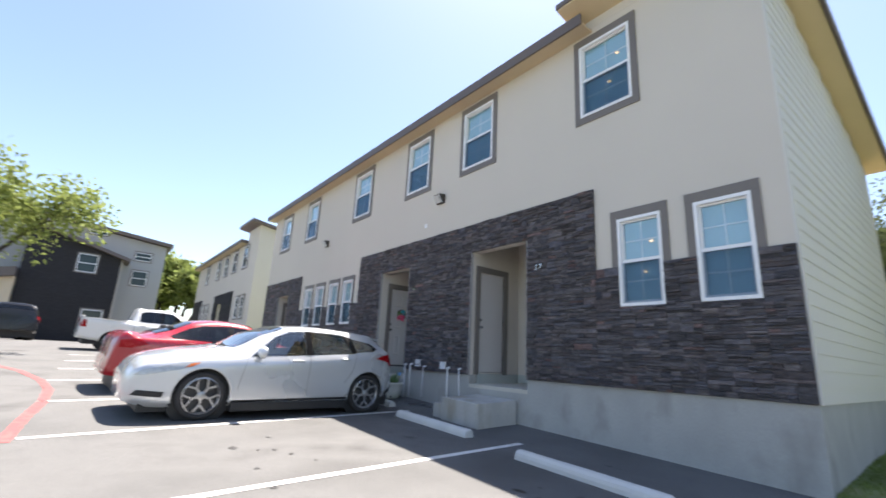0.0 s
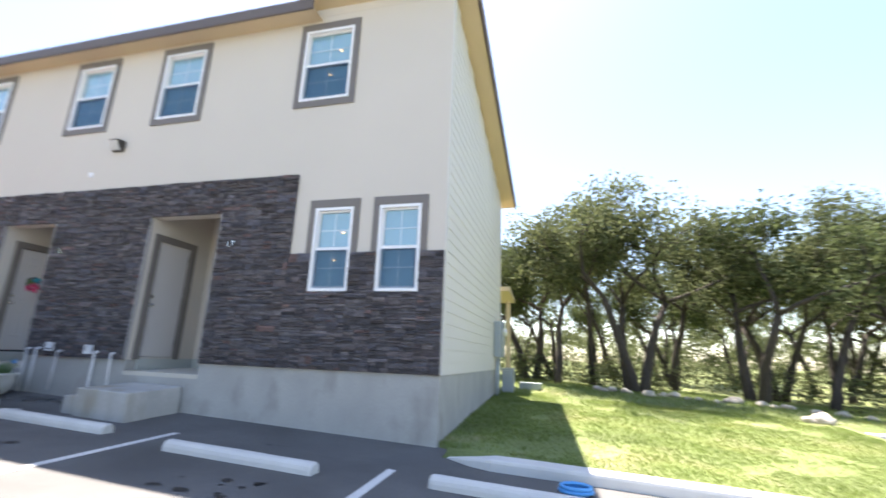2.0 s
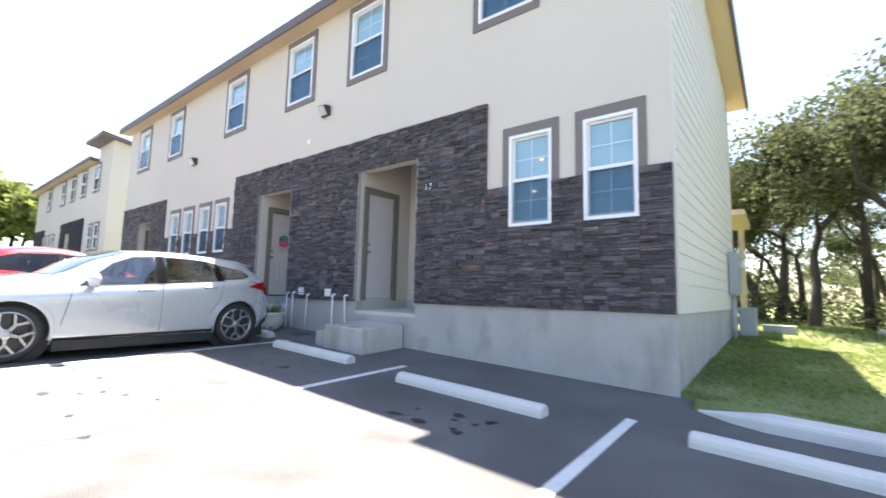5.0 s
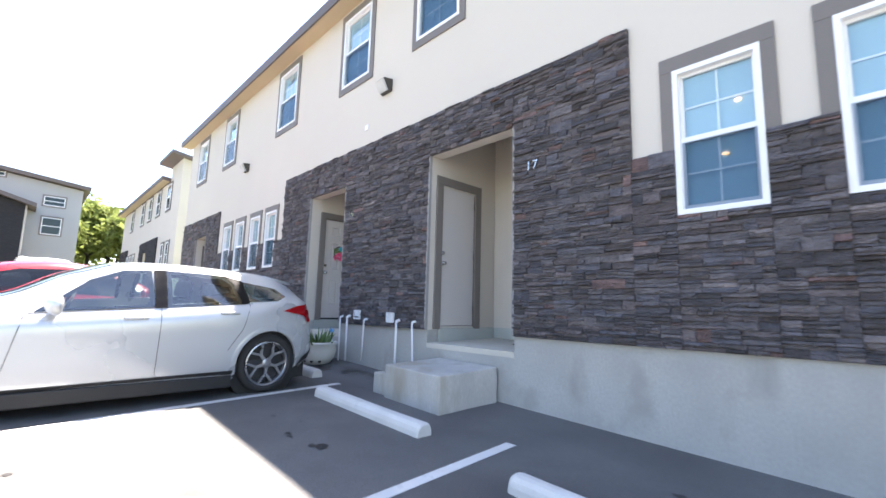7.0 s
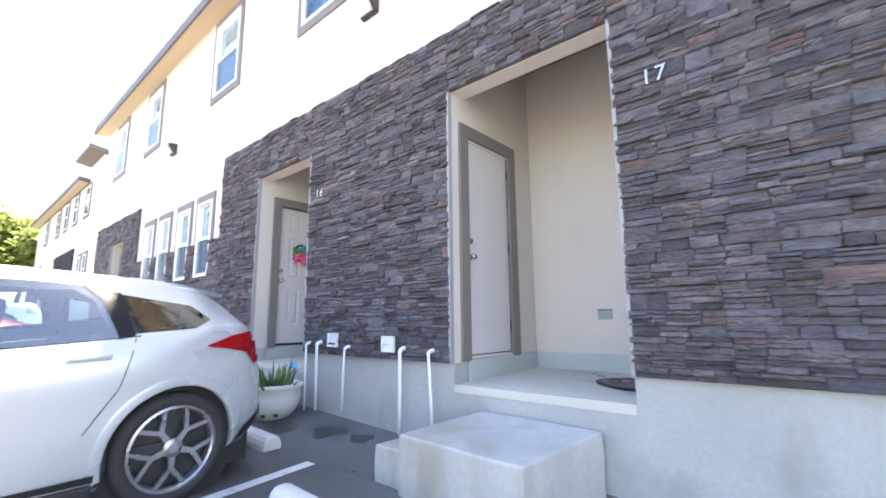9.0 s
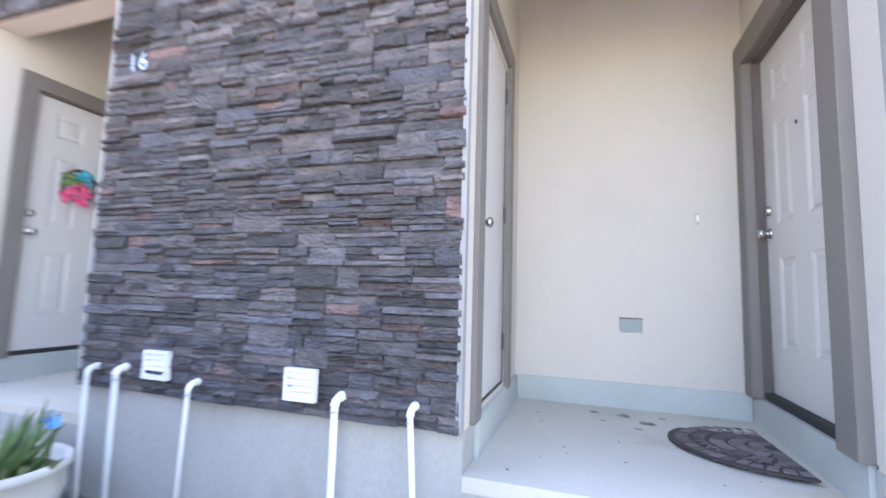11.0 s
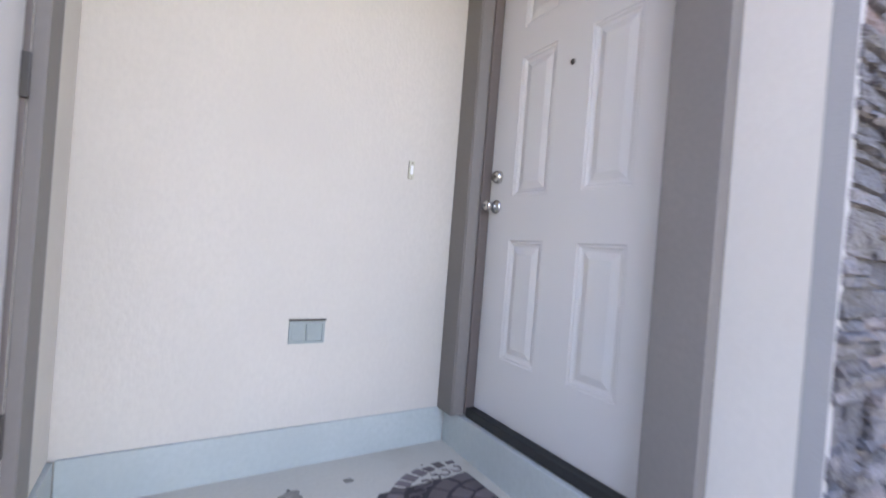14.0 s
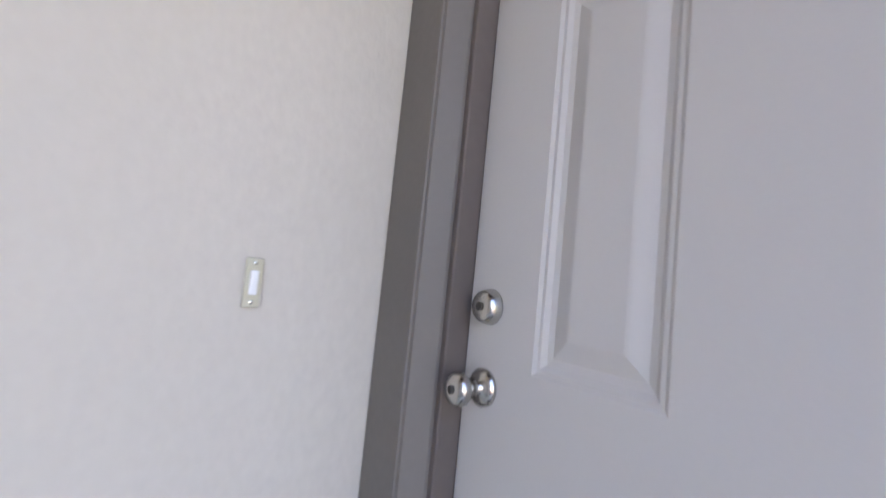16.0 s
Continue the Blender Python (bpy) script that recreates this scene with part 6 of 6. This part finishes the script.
def planter():
    x, y = -7.72, -0.42
    p = thing("flower_pot", pose(x, y, lot_z(x)) @ Matrix.Scale(1.5, 4), "round cream glazed pot with a spiky aloe plant", "flower pot")
    bm = bmesh.new()
    lathe(bm, [(0.1, 0.0), (0.13, 0.01), (0.185, 0.08), (0.205, 0.16), (0.2, 0.215), (0.215, 0.225), (0.218, 0.25), (0.205, 0.255), (0.19, 0.24), (0.185, 0.2), (0.05, 0.19)], 36)
    part("pot", bm, M_POT, p, "", True)
    bm = bmesh.new()
    lathe(bm, [(0.187, 0.205), (0.1, 0.222), (0.01, 0.228)], 24)
    part("earth", bm, M_SOIL, p)
    r = random.Random(3)
    for i in range(46):
        a, q = r.uniform(0, math.tau), r.uniform(0.0, 0.15)
        l, tilt = r.uniform(0.1, 0.2), r.uniform(0.35, 1.3)
        b = Vector((q * math.cos(a), q * math.sin(a), 0.215))
        d = Vector((math.cos(a) * math.sin(tilt), math.sin(a) * math.sin(tilt), math.cos(tilt)))
        bm = bmesh.new()
        tube(bm, [b, b + d * l * 0.35, b + d * l * 0.7 + Vector((0, 0, 0.01)), b + d * l + Vector((0, 0, 0.03))], [0.011, 0.012, 0.008, 0.001], 5)
        part("leaf", bm, M_LEAF, p, "", True)
    for i in range(5):
        bm = bmesh.new()
        a = -2.3 + i * 0.5
        lathe(bm, [(0.018, 0), (0.012, 0.006), (0.002, 0.009)], 10, pose(0.165 * math.cos(a), 0.165 * math.sin(a), 0.055, 70, 0, math.degrees(a) + 90))
        part("spot", bm, M_BRONZE, p, "dark glaze spot")


planter()
# bright blue toy flower stuck in the pot
fl = thing("pinwheel", pose(-7.5, -0.3, lot_z(-7.6) + 0.31), "small blue plastic pinwheel stuck in the pot", "pinwheel")
bm = bmesh.new()
tube(bm, [(0, 0, 0), (0.01, 0, 0.16), (0.02, 0.0, 0.28)], [0.004] * 3, 6)
part("stick", bm, M_DARK, fl)
for i in range(6):
    a = i * math.tau / 6
    bm = bmesh.new()
    v = [bm.verts.new(q) for q in ((0.02, -0.012, 0.28), (0.02 + 0.075 * math.cos(a), -0.02, 0.28 + 0.045 * math.sin(a)), (0.02 + 0.07 * math.cos(a + 0.7), -0.004, 0.28 + 0.045 * math.sin(a + 0.7)), (0.02, -0.008, 0.284))]
    bm.faces.new(v[:3])
    bm.faces.new((v[0], v[2], v[3]))
    bm.faces.new((v[1], v[3], v[2]))
    part("vane", bm, M_BLUE, fl)


def wreath():
    w = thing("door_wreath", pose(-9.06, 0.66, 1.4, 0, 0, 90), "round wreath of pink flowers and teal ribbon on a door", "wreath")
    r = random.Random(9)
    for name, n, mtl, z0, x0, rad in (("petal", 26, M_PINK, -0.09, -0.03, 0.11), ("ribbon", 16, M_TEAL, 0.09, 0.04, 0.09), ("wreath_leaf", 12, M_LEAF, 0.02, -0.1, 0.07)):
        for i in range(n):
            a, q = r.uniform(0, math.tau), rad * math.sqrt(r.random())
            bm = bmesh.new()
            lathe(bm, [(0.004, -0.012), (0.028, 0.0), (0.02, 0.01), (0.002, 0.012)], 8, pose(x0 + q * math.cos(a), -0.03 - 0.03 * r.random(), z0 + q * math.sin(a), r.uniform(40, 130), r.uniform(-40, 40), 0))
            part(name, bm, mtl, w)
    bm = bmesh.new()
    tube(bm, [(0.13 * math.cos(t), -0.018, 0.13 * math.sin(t)) for t in [j * math.tau / 18 for j in range(19)]], [0.015] * 19, 6)
    part("ring", bm, M_BARK, w)


wreath()


def utility_cluster():
    u = thing("electric_meter_box", pose(0.03, 5.2, 0.3), "grey-blue electric panel on the gable siding", "meter box")
    block("cabinet", (0.0, 0.16, -0.35, 0.35, 0.0, 0.85), M_METER, u, "", 0.01)
    block("cover", (0.161, 0.175, -0.31, 0.31, 0.04, 0.8), M_METER, u, "", 0.004)
    bm = bmesh.new()
    lathe(bm, [(0.09, 0), (0.09, 0.05), (0.075, 0.09), (0.02, 0.1)], 20, pose(0.175, 0.0, 0.6, 0, 90))
    part("meter_dial", bm, M_LENS, u, "glass meter dial", True)
    for i, y in enumerate((-0.2, 0.0, 0.2)):
        c = thing("conduit", pose(0.08, 5.2 + y, turf_z(0, 5.2) - 0.1), "grey electrical conduit running up the siding", "conduit", "conduits under the meter")
        bm = bmesh.new()
        tube(bm, [(0, 0, 0), (0, 0, 0.5), (0, 0, 0.3 - turf_z(0, 5.2) + 0.09)], [0.025] * 3, 10)
        part("pipe", bm, M_METER, c, "", True)
        bm = bmesh.new()
        lathe(bm, [(0.034, 0.3), (0.034, 0.36)], 12)
        part("coupling", bm, M_METER, c)
    b = thing("utility_pedestal", pose(0.25, 5.9, turf_z(0.2, 5.9)), "grey plastic utility box standing by the wall", "utility box")
    block("body", (-0.15, 0.15, -0.15, 0.15, -0.05, 0.55), M_METER, b, "", 0.015)
    block("lid", (-0.16, 0.16, -0.16, 0.16, 0.551, 0.6), M_METER, b, "", 0.012)
    a = thing("low_box", pose(0.75, 6.9, turf_z(0.7, 6.9)), "low dark green utility box in the grass", "utility box")
    block("body", (-0.3, 0.3, -0.2, 0.2, -0.05, 0.16), M_GREYBOX, a, "", 0.02)


utility_cluster()


def rock(x, y, s, seed, z=None, flat=0.6):
    bm = bmesh.new()
    bmesh.ops.create_icosphere(bm, subdivisions=3, radius=1)
    for v in bm.verts:
        n = v.co.normalized()
        q = 1 + 0.35 * noise.noise(n * 1.3 + Vector((seed, 0, 0))) + 0.12 * noise.noise(n * 4 + Vector((0, seed, 0)))
        v.co = Vector((n.x * q * s, n.y * q * s * 0.8, n.z * q * s * flat))
    ob = part("rock", bm, M_ROCK, None, "", True)
    ob.matrix_world = pose(x, y, (turf_z(x, y) if z is None else z) + s * flat * 0.5, 0, 0, seed * 50)
    return tagged(ob, "rough pale limestone rock lying in the grass", "rock", "rocks at the edge of the grass")


rock(6.9, 5.6, 0.24, 1.1)
rock(6.62, 5.55, 0.15, 2.3)
rock(7.05, 5.75, 0.13, 7.9)
rr = random.Random(12)
for i in range(26):
    rock(2.6 + i * 0.24 + rr.uniform(-0.15, 0.15), 8.3 - i * 0.03 + rr.uniform(-0.3, 0.3), rr.uniform(0.07, 0.19), 3 + i * 0.7)
for x, y in ((8.2, 3.0), (8.5, 2.0)):
    rock(x, y, 0.07, x, lot_z(x, y) - 0.02)

# blue flexible ring left behind a wheel stop
bm = bmesh.new()
for k in range(2):
    tube(bm, [((0.16 - 0.01 * k) * math.cos(t), (0.14 - 0.01 * k) * math.sin(t), 0.02 + 0.035 * k) for t in [j * math.tau / 24 for j in range(25)]], [0.02] * 25, 8)
tagged(part("hose_coil", bm, M_BLUE, None, "", True), "small coil of bright blue hose on the asphalt", "hose").matrix_world = pose(1.72, -0.84, lot_z(1.7))

# dry leaves and grit
r = random.Random(40)
for i in range(46):
    if i < 26:
        x, y, z = r.uniform(-5.3, -4.1), r.uniform(0.1, 1.35), -0.143
        z -= 0.022 * (1.41 - y)
    else:
        x, y = r.uniform(-7.6, -5.7), r.uniform(-0.9, -0.12)
        z = lot_z(x) + 0.004
    s = r.uniform(0.004, 0.011) if i < 26 else r.uniform(0.01, 0.03)
    bm = bmesh.new()
    v = [bm.verts.new((s * math.cos(a) * r.uniform(0.6, 1.2), s * math.sin(a) * 0.6, 0.002 + 0.2 * s * r.random())) for a in [j * math.tau / 6 for j in range(6)]]
    c = bm.verts.new((0, 0, 0.3 * s))
    for j in range(6):
        bm.faces.new((v[j], v[(j + 1) % 6], c))
    ob = part("dry_leaf", bm, M_BARK if r.random() < 0.6 else M_ROCK)
    ob.matrix_world = pose(x, y, z, 0, 0, r.uniform(0, 360))
    tagged(ob, "dry leaf scrap on the ground", "leaf", "dry scraps on the ground")


# ---- pieces of walls: ledge stones and siding boards ----
def stone_meshes(n=22):
    out = []
    r = random.Random(11)
    for k in range(n):
        bm = bmesh.new()
        back = [bm.verts.new((x, 0.5, z)) for x, z in ((-0.5, -0.5), (0.5, -0.5), (0.5, 0.5), (-0.5, 0.5))]
        lip = [bm.verts.new((x, -0.28 + r.uniform(-0.1, 0.1), z)) for x, z in ((-0.5, -0.5), (0.5, -0.5), (0.5, 0.5), (-0.5, 0.5))]
        e, g = 0.03, 0.09
        cols = [-0.5 + e, -0.17 + r.uniform(-0.08, 0.08), 0.17 + r.uniform(-0.08, 0.08), 0.5 - e]
        tilt = r.uniform(-0.12, 0.12)
        bot = [bm.verts.new((x, -0.40 + tilt + r.uniform(-0.15, 0.12), -0.5 + g + r.uniform(-0.03, 0.05))) for x in cols]
        mid = [bm.verts.new((x + r.uniform(-0.04, 0.04), -0.44 + r.uniform(-0.16, 0.12), r.uniform(-0.2, 0.2))) for x in cols]
        top = [bm.verts.new((x, -0.40 - tilt + r.uniform(-0.15, 0.12), 0.5 - g - r.uniform(-0.03, 0.05))) for x in cols]
        for i in range(4):
            bm.faces.new((back[i], back[(i + 1) % 4], lip[(i + 1) % 4], lip[i]))
        for i in range(3):
            bm.faces.new((bot[i], bot[i + 1], mid[i + 1], mid[i]))
            bm.faces.new((mid[i], mid[i + 1], top[i + 1], top[i]))
        bm.faces.new([lip[0], lip[1]] + bot[::-1])
        bm.faces.new([lip[3], lip[2]][::-1] + top)
        bm.faces.new((lip[1], lip[2], top[3], mid[3], bot[3]))
        bm.faces.new((lip[3], lip[0], bot[0], mid[0], top[0]))
        bmesh.ops.recalc_face_normals(bm, faces=bm.faces)
        me = bpy.data.meshes.new("stone")
        bm.to_mesh(me)
        bm.free()
        me.materials.append(M_STONE)
        out.append(me)
    return out


STONES = stone_meshes()


def ledge_courses(x0, x1, z0, z1, r, coarse=1.0):
    """Yields the boxes of a dry-stacked ledge stone face."""
    z = z0
    while z < z1 - 0.01:
        hh = min(r.choice((0.07, 0.09, 0.11)) * coarse, z1 - z)
        if z1 - z - hh < 0.05:
            hh = z1 - z
        x = x0
        while x < x1 - 0.01:
            w = min(r.uniform(0.12, 0.34) * coarse, x1 - x)
            if x1 - x - w < 0.08:
                w = x1 - x
            cuts = r.choice((1, 2, 2, 3, 3, 3, 4)) if hh > 0.07 * coarse else r.choice((1, 2))
            parts = [r.uniform(0.6, 1.4) for _ in range(cuts)]
            tot, zz = sum(parts), z
            for p in parts:
                ph = hh * p / tot
                split = [1.0] if r.random() < 0.55 or w < 0.2 else [r.uniform(0.3, 0.7)]
                if split[0] < 1:
                    split.append(1 - split[0])
                xx = x
                for q in split:
                    yield xx, xx + w * q, zz, zz + ph
                    xx += w * q
                zz += ph
            x += w
        z += hh


def stone_face(name, regions, near, label, y=0.0, seed=1, coarse=1.0):
    r = random.Random(seed)
    back = bmesh.new()
    for a, b, c, d in regions:
        cuboid(back, a, b, y - 0.012, y - 0.001, c, d)
    wall = tagged(part(name, back, M_STONE), label, "wall", kind="structure")
    verts, faces = [], []
    singles = 0
    for a, b, c, d in regions:
        for x0, x1, z0, z1 in ledge_courses(a, b, c, d, r, coarse):
            me = STONES[r.randrange(len(STONES))]
            depth = r.uniform(0.03, 0.058) * (1.15 if z1 - z0 < 0.04 else 1)
            gap = 0.0012
            flip = -1 if r.random() < 0.5 else 1
            m = Matrix.Translation(((x0 + x1) / 2, y - 0.004 - depth / 2, (z0 + z1) / 2)) @ Matrix.Diagonal((x1 - x0 - gap, depth, max(0.008, z1 - z0 - gap), 1))
            if near and near(x0, z0) and singles < 300:
                singles += 1
                ob = new("stone", me)
                ob.parent = wall
                ob.matrix_local = m
            else:
                k = len(verts)
                verts += [m @ v.co for v in me.vertices]
                faces += [[k + i for i in p.vertices] for p in me.polygons]
    me = bpy.data.meshes.new("ledge_stones")
    me.from_pydata(verts, [], faces)
    me.materials.append(M_STONE)
    ob = tagged(new("ledge_stones", me), "dark grey ledge stones with a few rusty ones", kind="stuff")
    ob.parent = wall
    return wall


T = 3.1
stone_face("wall_stone_1", [(-10.4, -9.104, 0.0, T), (-9.104, -7.736, 2.464, T), (-7.736, -5.445, 0.0, T), (-5.445, -3.94, 2.486, T), (-3.94, -2.545, 0.0, T), (-2.545, -2.16, 0.0, 1.747), (-2.16, -1.485, 0.0, 1.145), (-1.485, -1.05, 0.0, 1.747), (-1.05, -0.365, 0.0, 1.145), (-0.365, 0.0, 0.0, 1.747)],
           lambda x, z: (-6.1 < x < -5.4 and 0.1 < z < 1.4) or (-3.95 < x < -3.6 and 0.3 < z < 1.5), "dark stacked ledge stone facing round the entries", 0.0, 3)
stone_face("wall_stone_2", [(-19.15, -17.405, 0.0, 3.05), (-17.405, -16.245, 2.43, 3.05), (-16.245, -15.05, 0.0, 3.05), (-15.05, -14.56, 0.0, 1.747), (-14.56, -10.404, 0.0, 1.145)], None, "dark stacked ledge stone facing of the far units", 0.0, 5, 1.4)
for i, (a, b) in enumerate(((-13.925, -13.555), (-12.925, -12.455), (-11.825, -11.455), (-10.825, -10.404))):
    stone_face("wall_stone_%d" % (i + 3), [(a + 0.0, b, 1.147, 1.747)], None, "strip of dark ledge stone between windows", 0.0, 20 + i, 1.4)


def siding():
    wall = tagged(block("wall_gable", (-0.16, -0.012, 0.19, 6.09, 0.0, 4.6), M_SIDING), "cream lap siding gable wall", "wall", kind="structure")
    z, k = 0.0, 0
    while z < 6.3:
        top = min(z + 0.178, 6.34)
        y1 = min(6.09, (6.36 - top) / 0.27)
        if y1 > 0.3:
            bm = bmesh.new()
            v = [bm.verts.new(p) for p in ((-0.012, 0.06, z), (0.019, 0.06, z), (0.008, 0.06, top + 0.02), (-0.012, 0.06, top + 0.02), (-0.012, y1, z), (0.019, y1, z), (0.008, y1, top + 0.02), (-0.012, y1, top + 0.02))]
            for f in ((0, 1, 2, 3), (4, 7, 6, 5), (0, 4, 5, 1), (1, 5, 6, 2), (2, 6, 7, 3), (3, 7, 4, 0)):
                bm.faces.new([v[i] for i in f])
            part("siding_board", bm, M_SIDING, wall)
        z += 0.178
    bm = bmesh.new()
    v = [bm.verts.new(p) for x in (-0.16, -0.014) for p in ((x, 0.19, 4.6), (x, 6.09, 4.6), (x, 6.09, 4.69), (x, 0.19, 6.3))]
    for f in ((0, 1, 2, 3), (4, 7, 6, 5), (0, 4, 5, 1), (1, 5, 6, 2), (2, 6, 7, 3), (3, 7, 4, 0)):
        bm.faces.new([v[i] for i in f])
    part("gable_backing", bm, M_SIDING, wall)
    block("corner_board", (0.001, 0.03, -0.004, 0.058, 0.0, 6.33), M_SIDING, wall, "cream corner board", 0.003)


siding()
